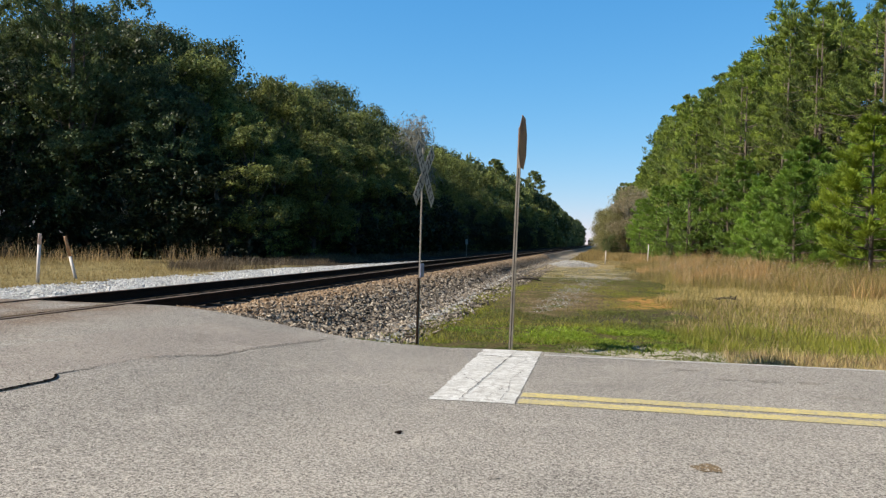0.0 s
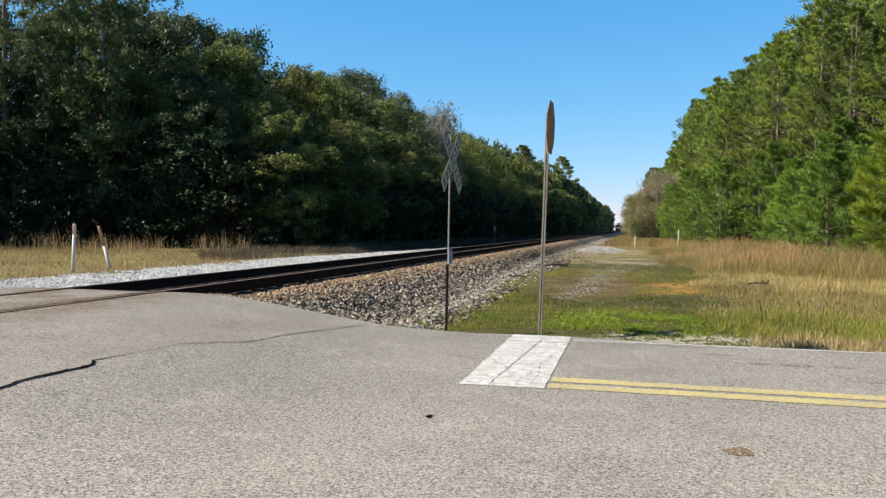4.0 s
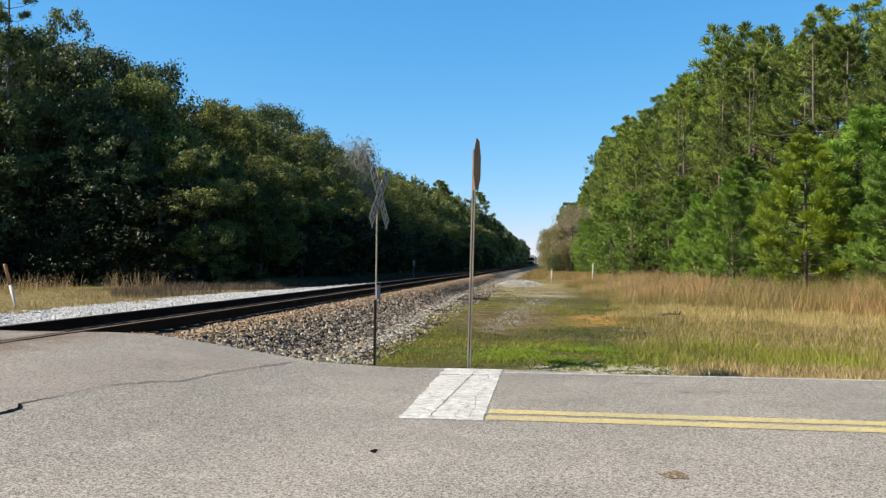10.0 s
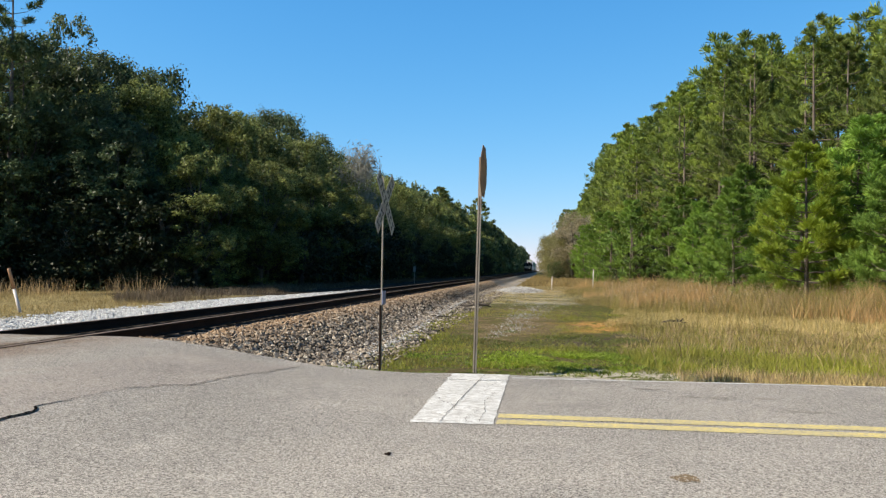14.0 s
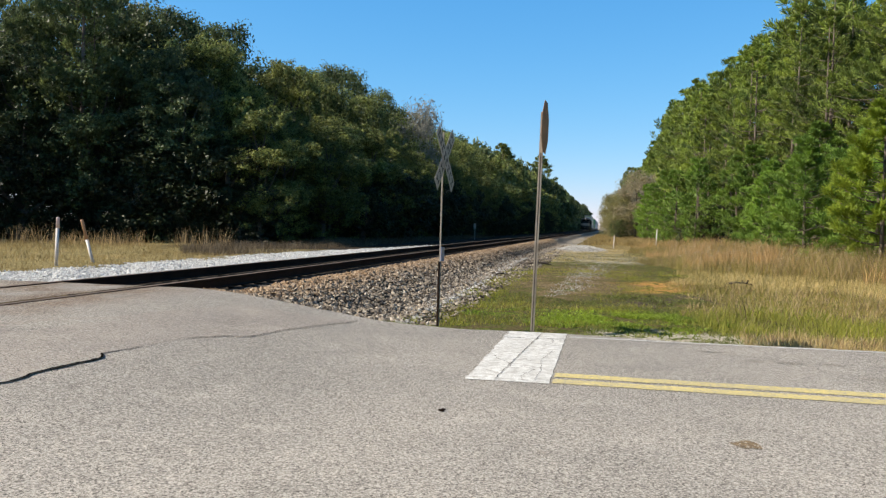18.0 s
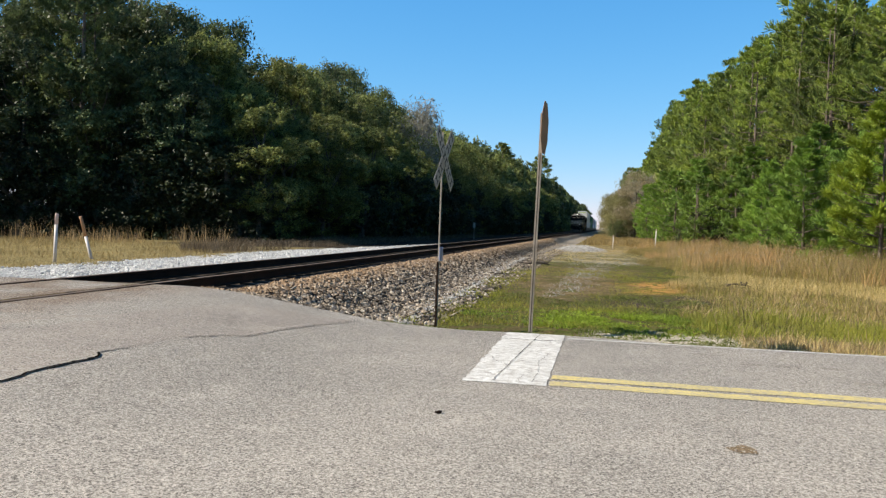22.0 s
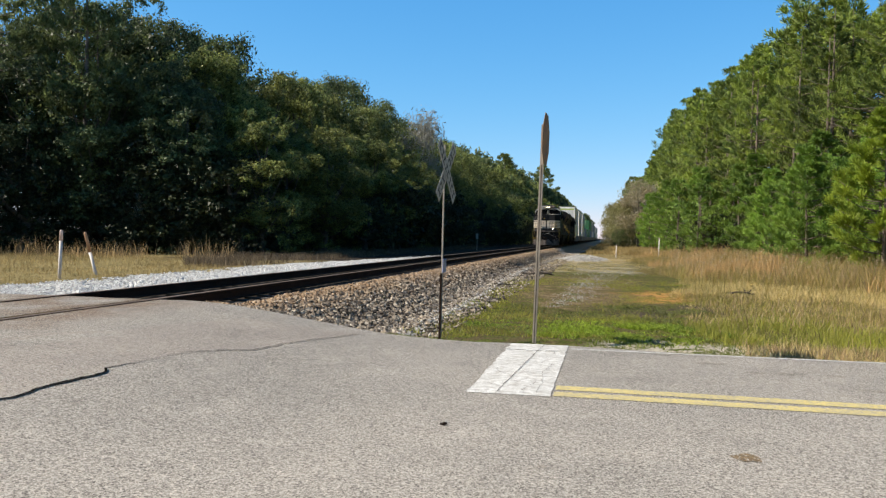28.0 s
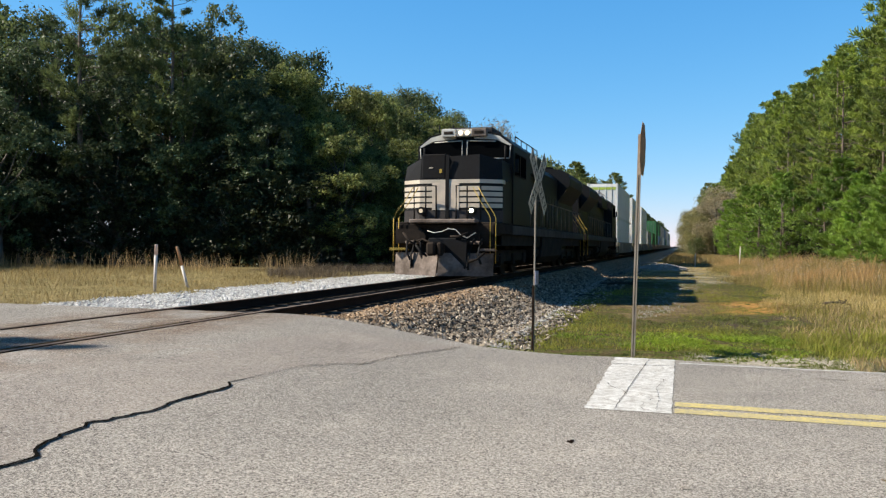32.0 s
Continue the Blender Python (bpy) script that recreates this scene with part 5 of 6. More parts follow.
# ---- trees ----
def leaf_mesh(name, centres, spread, per, size, seed, long=1.0, flat=0.5):
    """Clumps of small leaves round the given centres."""
    rng = np.random.default_rng(seed)
    c = np.repeat(np.asarray(centres, float), per, 0)
    n = len(c)
    d = rng.normal(size=(n, 3))
    d /= np.linalg.norm(d, axis=1, keepdims=True)
    p = c + d * (spread * rng.random((n, 1)) ** 0.5) * np.array([1, 1, 0.75])
    nrm = d + rng.normal(size=(n, 3)) * 0.6 + np.array([0, 0, flat])
    nrm /= np.linalg.norm(nrm, axis=1, keepdims=True)
    u = np.cross(nrm, rng.normal(size=(n, 3)))
    u /= np.linalg.norm(u, axis=1, keepdims=True) + 1e-9
    w = np.cross(nrm, u)
    s = size * rng.uniform(0.6, 1.3, (n, 1))
    v = np.stack([p - u * s * long * 1.1, p + u * s * long * 0.9 + w * s * 0.62, p + u * s * long * 0.8 - w * s * 0.62], 1).reshape(-1, 3)
    return raw(name, v, np.arange(3 * n).reshape(-1, 3))


def needle_mesh(name, centres, ways, per, length, width, seed):
    """Tufts of thin needles that fan out round the given ways."""
    rng = np.random.default_rng(seed)
    c, w = np.repeat(np.asarray(centres, float), per, 0), np.repeat(np.asarray(ways, float), per, 0)
    n = len(c)
    d = w * 0.9 + rng.normal(size=(n, 3)) * 0.42
    d /= np.linalg.norm(d, axis=1, keepdims=True)
    u = np.cross(d, rng.normal(size=(n, 3)))
    u /= np.linalg.norm(u, axis=1, keepdims=True) + 1e-9
    l = length * rng.uniform(0.6, 1.2, (n, 1))
    v = np.stack([c + d * l * 0.1, c + d * l * 0.85 + u * width, c + d * l - u * width], 1).reshape(-1, 3)
    return raw(name, v, np.arange(3 * n).reshape(-1, 3))


def oak_shape(seed, h, wide, per, size, spread=0.2, long=1.0, lobes=11, clumps=17):
    """Trunk with limbs and a lobed crown of leaves, as two meshes."""
    rng = random.Random(seed)
    bm = bmesh.new()
    fork = h * rng.uniform(0.22, 0.3)
    lean = Vector((rng.uniform(-0.5, 0.5), rng.uniform(-0.5, 0.5), 0))
    tube(bm, [(0, 0, -0.3), (lean.x * 0.2, 0, fork * 0.5), (lean.x * 0.5, lean.y * 0.5, fork * 1.3), (lean.x, lean.y, h * 0.7)], 0.22, 8, 0.05)
    centres = []
    for k in range(lobes):
        a = 2 * math.pi * k / lobes * 2.4 + rng.uniform(-0.4, 0.4)
        up = (k + 0.5) / lobes
        rad = wide * (0.35 + 0.65 * math.sin(math.pi * min(1, 0.25 + 0.72 * up))) * rng.uniform(0.55, 1.0)
        tip = Vector((rad * 0.66 * math.cos(a), rad * 0.66 * math.sin(a), h * (0.2 + 0.68 * up)))
        grow = min(0.62 * h, max(0.5 * tip.z, tip.z - 1.2 * rad))
        mid = Vector((tip.x * 0.5, tip.y * 0.5, grow + (tip.z - grow) * 0.4))
        tube(bm, [lean * (grow / h) * 1.3 + Vector((0, 0, grow)), mid, tip], 0.075, 5, 0.02)
        r = wide * rng.uniform(0.3, 0.46)
        for _ in range(clumps):
            d = Vector((rng.gauss(0, 1), rng.gauss(0, 1), rng.gauss(0, 1) * 0.7 + 0.4)).normalized()
            q = tip + Vector((d.x, d.y, d.z * 0.8)) * r * rng.uniform(0.6, 1.1)
            if q.z > 0.5:
                centres.append(q)
    for _ in range(3 * lobes):
        a, up, far = rng.uniform(0, 6.28), rng.uniform(0.02, 0.42), rng.uniform(0.25, 0.85)
        centres.append(Vector((wide * far * math.cos(a), wide * far * math.sin(a), h * up)))
    t = bpy.data.meshes.new("trunk")
    bm.to_mesh(t)
    bm.free()
    return t, leaf_mesh("crown", centres, wide * spread, per, size, seed, long), float(np.percentile([c.z for c in centres], 96)) + 0.5 * wide * spread


def pine_shape(seed, h, bare, reach, rows, sprays, needle, width, per, skip=0.26, dead=0):
    """A straight trunk with whorled limbs; each limb carries sprays whose tips turn up in brushes of needles."""
    rng = random.Random(seed)
    bm = bmesh.new()
    bend = rng.uniform(-0.3, 0.3)
    tube(bm, [(0, 0, -0.3), (bend * 0.5, 0, h * 0.3), (bend, bend * 0.5, h * 0.65), (bend * 0.6, 0, h * 0.99)], 0.011 * h + 0.03, 8, 0.025)
    cs, ws = [], []
    for _ in range(dead):
        a, z, o = rng.uniform(0, 6.28), h * rng.uniform(0.12, bare + 0.1), rng.uniform(0.7, 2.4)
        tube(bm, [(bend * 0.5, 0, z), (o * 0.6 * math.cos(a), o * 0.6 * math.sin(a), z + 0.1 * o), (o * math.cos(a), o * math.sin(a), z + rng.uniform(-0.1, 0.3) * o)], 0.035, 4, 0.012)
    for k in range(rows):
        up = k / (rows - 1)
        z = h * (bare + (0.985 - bare) * up)
        out = reach * (1.0 - up ** 2.0 * 0.82) * (0.6 + 0.4 * min(1, up * 4 + 0.15)) * rng.uniform(0.6, 1.15)
        arms = 5 if up < 0.9 else 4
        a0 = rng.uniform(0, 6.28)
        for j in range(arms):
            if rng.random() < skip:
                continue
            a = a0 + 2 * math.pi * j / arms + rng.uniform(-0.35, 0.35)
            o = out * rng.uniform(0.6, 1.15)
            base = Vector((bend * up, 0, z))
            tip = base + Vector((o * math.cos(a), o * math.sin(a), o * rng.uniform(0.1, 0.5)))
            mid = base.lerp(tip, 0.55) + Vector((0, 0, -0.08 * o))
            tube(bm, [base, mid, tip], 0.012 + 0.009 * o, 4, 0.008)
            side = Vector((-math.sin(a), math.cos(a), 0))
            ahead = (tip - base).normalized()
            for q in range(sprays):
                s = 1.0 - 0.55 * (q / sprays) * rng.uniform(0.8, 1.15)
                root = base.lerp(mid, s / 0.55) if s < 0.55 else mid.lerp(tip, (s - 0.55) / 0.45)
                way = (ahead * rng.uniform(0.4, 1.0) + side * rng.uniform(-1.1, 1.1) * (1.2 - 0.7 * s) + Vector((0, 0, rng.uniform(0.25, 0.9)))).normalized()
                long = o * rng.uniform(0.16, 0.34) * (1.3 - 0.4 * s)
                for step in (0.45, 0.75, 1.0):
                    cs.append(root + way * long * step + Vector((0, 0, 0.1 * long * step)))
                    ws.append((way * 0.8 + Vector((0, 0, 0.5 * step))).normalized())
    for q in range(4):
        cs.append(Vector((bend * 0.6, 0, h * (0.96 + 0.012 * q))))
        ws.append(Vector((rng.uniform(-0.4, 0.4), rng.uniform(-0.4, 0.4), 1)).normalized())
    t = bpy.data.meshes.new("trunk")
    bm.to_mesh(t)
    bm.free()
    return t, needle_mesh("crown", cs, ws, per, needle, width, seed)


def bare_shape(seed, h, spread=0.5, depth=5):
    """A leafless tree: limbs that fork again and again into twigs."""
    rng = random.Random(seed)
    bm = bmesh.new()

    def limb(a, way, length, r, level):
        b = a + way * length * 0.5 + Vector((rng.gauss(0, 1), rng.gauss(0, 1), 0)) * length * 0.05
        c = b + (way + Vector((rng.gauss(0, 0.2), rng.gauss(0, 0.2), 0.1))).normalized() * length * 0.5
        tube(bm, [a, b, c], r, 5 if level < 3 else 3, r * 0.6)
        if level < depth:
            for q in range(3 if level < depth - 1 else 4):
                d = (way + Vector((rng.gauss(0, spread), rng.gauss(0, spread), rng.gauss(0.12, spread * 0.6)))).normalized()
                limb(b.lerp(c, rng.random()) if q else c, d, length * rng.uniform(0.55, 0.8), max(0.012, r * 0.55), level + 1)
    limb(Vector((0, 0, -0.2)), Vector((0, 0, 1)), h * 0.36, h * 0.009, 0)
    t = bpy.data.meshes.new("trunk")
    bm.to_mesh(t)
    bm.free()
    return t


def bare_tree(label, shape, x, y, size, turn, tilt=0.0, wide=1.0, mat="pale_bark"):
    ob = tagged(new("bare_tree", shape), label, "tree")
    if not shape.materials:
        shape.materials.append(M[mat])
    ob.matrix_basis = pose(x, y, ground_z(x, y) - 0.05, tilt, 0, turn) @ Matrix.Diagonal((size * wide, size * wide, size, 1))


def tree(name, shape, mats, label, x, y, size, turn, wide=1.0, group=""):
    root = tagged(new(name), label, "tree", group)
    for pname, me, mat in (("trunk", shape[0], mats[0]), ("crown", shape[1], mats[1])):
        o = new(pname, me)
        if not me.materials:
            me.materials.append(None)
        o.material_slots[0].link = "OBJECT"
        o.material_slots[0].material = M[mat]
        o.parent = root
    root.matrix_basis = pose(x, y, ground_z(x, y) - 0.05, 0, 0, turn) @ Matrix.Diagonal((size * wide, size * wide, size, 1))
    return root


OAKS = [oak_shape(11 + k, 12.0, 3.9, 58, 0.088, 0.115, 1.0, 16, 22) for k in range(5)]
OAKS_FAR = [oak_shape(31 + k, 12.0, 4.2, 52, 0.105, 0.17, 1.0, 13, 17) for k in range(3)]
OAKS_BACK = [oak_shape(41 + k, 12.0, 4.2, 16, 0.28, 0.24) for k in range(2)]
OAKS_HORIZON = [oak_shape(46 + k, 12.0, 4.2, 5, 0.62, 0.3) for k in range(2)]
TWIGGY = [oak_shape(91 + k, 12.0, 4.0, 30, 0.075, 0.34, 4.0) for k in range(3)]
BUSHES = [oak_shape(51 + k, 3.4, 1.9, 36, 0.055) for k in range(2)]
BUSHES_TALL = [oak_shape(55 + k, 3.4, 1.8, 24, 0.08) for k in range(2)]
PINES = [pine_shape(61 + k, 22.0, (0.42, 0.25, 0.36, 0.2, 0.46)[k], (4.0, 3.7, 4.4, 3.9, 4.2)[k], 20, 7, 0.43, 0.021, 18, 0.33, 9) for k in range(5)]
PINES_FAR = [pine_shape(71 + k, 22.0, 0.16, 4.1, 19, 4, 0.8, 0.05, 8) for k in range(3)]
PINES_HORIZON = [pine_shape(76 + k, 22.0, 0.14, 4.3, 15, 3, 1.1, 0.12, 4) for k in range(2)]
YOUNG = [pine_shape(81 + k, 8.5, 0.03, 2.5, 16, 9, 0.40, 0.016, 19, 0.1) for k in range(4)]
YOUNG_FAR = [pine_shape(86 + k, 8.5, 0.03, 2.4, 13, 4, 0.5, 0.036, 8, 0.15) for k in range(2)]
rng = random.Random(5)
OAK_LABELS = ("dark green broadleaf tree at the edge of dense woods", "olive green broadleaf tree in the edge of the woods, leaf paler for sunlight")


def left_line(y):
    """Where the front of the woods stands beyond the track; it turns away from the track near the side road."""
    if y > 41.5:
        return -19.5 + 1.5 * smooth01(60, 170, y)
    if y > 34.5:
        return -36 + 16.5 * (y - 34.5) / 7
    return -64 + 28 * (y - 22) / 12.5


CANOPY = ((0.034, 0.055, 0.09, 0.133, 0.169, 0.209, 0.257, 0.286, 0.331, 0.384, 0.43, 0.476, 0.523, 0.56, 0.572, 0.6, 0.643, 0.7, 0.9),
          (0.03, 0.048, 0.07, 0.085, 0.099, 0.117, 0.144, 0.156, 0.181, 0.203, 0.215, 0.228, 0.243, 0.246, 0.26, 0.276, 0.288, 0.302, 0.33))  # how steeply the tops of the woods rise


def wood_tree(x, y, lod, k, row=2):
    """One tree of the woods, as tall as the canopy is there."""
    x, y = x + rng.uniform(-1, 1), y + rng.uniform(-1, 1)
    top = 1.2 + np.interp(-x / y, CANOPY[0], CANOPY[1]) * y
    pool = (OAKS, OAKS_FAR, OAKS_BACK, OAKS_HORIZON)[lod]
    size = min(1.9, max(0.55, top / pool[k % len(pool)][2])) * (0.72, 0.94, 1.02, 0.97)[row] * rng.uniform(0.9, 1.05)
    # More olive in rear and far rows: sunlit tops put into the colour.
    kind = rng.random() + 0.35 * smooth01(110, 200, y)
    olive = kind >= (0.75, 0.5, 0.35, 0.6)[row]
    # Leaf choice paints sun on corner and far trees, shade in the bay.
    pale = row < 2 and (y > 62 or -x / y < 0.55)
    mat = "oak_leaf_lit" if pale else ("oak_leaf_shade" if -39 < x < -22.5 and row < 2 else ("oak_leaf_olive" if olive else "oak_leaf"))
    tree("broadleaf_tree", pool[k % len(pool)], ("bark", mat), OAK_LABELS[mat in ("oak_leaf_lit", "oak_leaf_olive")], x, y, size, rng.uniform(0, 360), rng.uniform(0.9, 1.1) * 1.25 / (0.25 + size), group="woods beyond the track")


k = 0
for (ax, ay), (bx, by) in (((-64, 22), (-36, 34.5)), ((-36, 34.5), (-20, 41.0))):
    n = int(math.hypot(bx - ax, by - ay) / 4.0)
    for i in range(n):
        x, y = ax + (bx - ax) * i / n, ay + (by - ay) * i / n
        y += 3.5 * smooth01(-35, -31, x)  # edge set back so sun reaches the corner trees
        for row, lod in enumerate((0 if x > -40 else 2, 0 if x > -40 else 2, 0 if x > -34 else (1 if x > -44 else 2))):
            wood_tree(x - 2.2 * row, y + 4.6 * row, lod, k, row)
            k += 1
y = 43.5
while y < 900:
    step = 4.2 if y < 130 else 5.5 + (y - 130) * 0.014
    far = 0 if y < 76 else (1 if y < 150 else (2 if y < 280 else 3))
    for row in range(3 if y < 260 else 2):
        wood_tree(left_line(y) - 4.7 * row - (1.5 if y > 260 else 0), y, max(far, 1 if row == 2 else far), k, row if y < 260 else 3)
        k += 1
    y += step
# These shrubs carry the shade at the woods' foot in their leaf colour.
for i in range(52):
    y = 24 + i * 1.9 + rng.uniform(-0.8, 0.8)
    s = rng.uniform(0.5, 1.0)
    tree("shrub", BUSHES[i % 2], ("bark", "shade_leaf"), "shrub at the foot of the woods, leaf darkened for shade", left_line(y) - rng.uniform(0.4, 2.6), y + (1.0 if y < 42 else 0), s, 77 * i, group="shrubs under the woods")
# Added row of shrubs that stands for the shaded lower half of the woods.
for i in range(46):
    y = 60 + 4.0 * i
    tree("shrub", (BUSHES_TALL if y < 130 else BUSHES)[i % 2], ("bark", "shade_leaf"), "tall shrub added at the foot of the woods, leaf dark in place of shade", left_line(y) + rng.uniform(0.6, 2.0), y + rng.uniform(-1, 1), rng.uniform(1.1, 2.0), 41 * i, 1.1, group="shrubs under the woods")
# Added shrubs fill gaps inside the woods with painted shade.
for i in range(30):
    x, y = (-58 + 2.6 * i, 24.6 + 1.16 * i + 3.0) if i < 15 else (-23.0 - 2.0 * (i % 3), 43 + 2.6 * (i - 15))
    tree("shrub", BUSHES[i % 2], ("bark", "shade_leaf"), "tall shrub added inside the woods, leaf darkened for shade", x + rng.uniform(-1, 1), y + rng.uniform(-1, 1), rng.uniform(1.2, 1.8), 53 * i, 1.2, group="shrubs under the woods")
for x, y, s in ((-33.5, 38.5, 0.86), (-29.5, 41.5, 0.84)):
    tree("pine_tree", PINES[1], ("pine_bark", "oak_leaf_olive"), "tall dark pine among the broadleaf trees", x, y, s, 50 * y)
for x, y in ((-28.0, 45.5), (-24.5, 47.5)):
    wood_tree(x, y, 0, int(-x), 1)
# Two added trees out of view shade the lower edge of the woods.
for x, y in ((-43, 29.0), (-41, 25.5)):
    wood_tree(x, y, 1, int(-x))
for i in range(10):
    wood_tree(-74 + 4.0 * i, 39 + 1.2 * i, 1 if i > 6 else 2, i)
BARE_SLIM = [bare_shape(5 + k, 8.5, 0.45, 4) for k in range(2)]
tree("bare_tree", TWIGGY[1], ("pale_bark", "grey_twig"), "pale leafless tree rising above the woods", -20.3, 86, 1.3, 20, 0.66)
for k, (x, y, size, tilt) in enumerate(((-25.0, 42.8, 0.55, 25), (-20.4, 54.0, 0.7, 8), (-19.8, 66.0, 0.9, -8))):
    bare_tree("slim pale dead tree at the dark edge of the woods", BARE_SLIM[k % 2], x, y, size, 70 * k, tilt)
PINE_TOP = pine_shape(66, 22.0, 0.5, 4.4, 13, 5, 0.8, 0.05, 14)
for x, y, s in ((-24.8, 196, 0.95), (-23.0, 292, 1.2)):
    tree("pine_tree", PINE_TOP, ("pine_bark", "oak_leaf_lit"), "broad-crowned pine rising above the woods", x, y, s, 30, 1.15)


tree("pine_tree", PINES[2], ("pine_bark", "pine_needle"), "pine by the side of the road across the track", -20.35, 1.0, 0.572, 200)


# Unseen trees added behind and beside the road to cut the skylight.
for i in range(26):
    tree("broadleaf_tree", OAKS_HORIZON[i % 2], ("bark", "oak_leaf"), "unseen broadleaf tree added behind the road to cut the skylight", -22 + 3.6 * i, -26 - 4 * (i % 2), 1.15, 37 * i, 1.2, group="woods behind the road")
for i in range(10):
    tree("pine_tree", PINES_FAR[i % 3], ("pine_bark", "pine_needle"), "unseen pine added beside the road to cut the skylight", 48 + 2 * (i % 2), -16 + 5.5 * i, 0.9, 61 * i, group="pines along the road")


RISE = ((0.04, 0.07, 0.09, 0.12, 0.16, 0.19, 0.225, 0.255, 0.30, 0.40, 0.6), (0.075, 0.137, 0.174, 0.192, 0.225, 0.262, 0.305, 0.28, 0.305, 0.335, 0.40))  # how steeply the tops of the stand rise


def right_line(y):
    """How far the pines stand on the road side of the track."""
    return 17.0 - 9.5 * smooth01(38, 100, y) - 2.0 * smooth01(120, 200, y)


y = 30.0
k = 0
while y < 420:
    step = 3.6 if y < 110 else 4.6 + (y - 110) * 0.02
    for row in range(3 if y < 105 else 2):
        x = right_line(y) + 4.5 + row * 4.2 + rng.uniform(-1.2, 1.2)
        s = min(1.2, max(0.5, np.interp(x / y, RISE[0], RISE[1]) * y / 22.0)) * rng.uniform(0.84, 1.05)
        pool = PINES if y < 100 and x < 0.5 * y and row < (2 if y < 62 else 1) else (PINES_FAR if y < 170 else PINES_HORIZON)
        tree("pine_tree", pool[k % len(pool)], ("pine_bark", "pine_needle"), "tall sunlit pine in a dense stand", x, y + rng.uniform(-1.2, 1.2), s, rng.uniform(0, 360), group="pine stand")
        k += 1
    y += step
y = 27.0
while y < 150:
    x = right_line(y) + rng.uniform(-0.6, 3.2)
    tree("young_pine", YOUNG[k % 4] if y < 78 and x < 0.5 * y else YOUNG_FAR[k % 2], ("pine_bark", "young_needle"), "bright green young pine at the edge of the stand", x, y, rng.uniform(0.5, 1.1), rng.uniform(0, 360), 1.1, group="young pines")
    k += 1
    y += rng.uniform(2.2, 3.8)
for x, y, s in ((12.9, 42.0, 0.92), (16.4, 43.5, 1.1), (11.0, 49.0, 0.8), (15.2, 37.5, 0.72), (19.0, 40.0, 1.05), (14.2, 47.0, 0.95)):
    bright = y < 43 and x < 13.5 or x > 18
    tree("young_pine", YOUNG[int(x) % 4], ("pine_bark", "young_needle_bright" if bright else "young_needle"), "yellowish green young pine in the sun" if bright else "bright green young pine at the edge of the stand", x, y, s, 40 * x, 1.15, group="young pines")
# Added shrubs put the dark shade below the pines into leaf colour.
for i in range(34):
    y = 26 + 3.0 * i
    tree("shrub", BUSHES[i % 2], ("bark", "shade_leaf"), "undergrowth shrub added among the pines, leaf darkened for shade", right_line(y) + 3.0 + 2.4 * (i % 3) + rng.uniform(-1, 1), y, rng.uniform(0.9, 1.5), 67 * i, 1.2, group="undergrowth of the pines")
for i in range(16):
    tone = ("twig_olive", "bare_twig", "grey_twig", "bare_twig")[i % 4]
    tree("bare_tree", TWIGGY[i % 3], ("bark", tone), "olive half-bare tree at the end of the pine stand" if i % 4 == 0 else "brown half-bare tree at the end of the pine stand",
         1.8 + (i % 4) * 3.2 + rng.uniform(-0.8, 0.8), 150 + 11 * (i // 4) + rng.uniform(-3, 3), rng.uniform(0.85, 1.1) * (1.0 - 0.15 * (i % 4 == 0)), 40 * i, group="far mixed trees")
    if i % 2:
        tree("shrub", BUSHES[i % 2], ("bark", "oak_leaf_olive"), "olive shrub below the far trees", 1.0 + rng.uniform(0, 6), 140 + 4 * i, rng.uniform(0.8, 1.3), 30 * i, group="far mixed trees")


# ---- grass ----
def blades(name, mat, n, place, height, width, label, seed, lean=0.35):
    """Single blades of grass that stand on the ground."""
    rng2 = np.random.default_rng(seed)
    pts, hs = [], []
    while len(pts) < n:
        p = place(rng2)
        if p:
            pts.append((p[0], p[1], ground_z(p[0], p[1]) - 0.02))
            hs.append(p[2])
    c, h = np.array(pts), (np.array(hs) * height * rng2.uniform(0.55, 1.2, n))[:, None]
    a = rng2.uniform(0, 6.28, n)
    u = np.stack([np.cos(a), np.sin(a), 0 * a], 1) * width * rng2.uniform(0.6, 1.4, (n, 1))
    d = np.concatenate([rng2.normal(size=(n, 2)) * lean, np.ones((n, 1))], 1)
    v = np.stack([c - u, c + u, c + d * h * 0.55 + u * 0.8, c + d * h * np.array([1.25, 1.25, 1]), c + d * h * 0.55 - u * 0.8], 1).reshape(-1, 3)
    k5 = 5 * np.arange(n)[:, None]
    f = (k5 + [[0, 1, 2, 4]]).tolist() + (k5 + [[4, 2, 3]]).tolist()
    return tagged(link(name, raw(name, v, f), mat), label, "grass", kind="stuff")


def patch(x, y, s=0.18, o=0.0):
    return noise.noise((x * s, y * s, o))


FIELD = {"gold": [], "straw": [], "green": [], "lush": [], "olive": [], "dun": []}
field_rng = random.Random(77)


def bed(x, y, cx, cy, rx, ry):
    """How far a point lies inside a patch of growth with an uneven outline."""
    return smooth01(1.15, 0.65, math.hypot((x - cx) / rx, (y - cy) / ry) + 0.5 * patch(x, y, 0.7, cx))


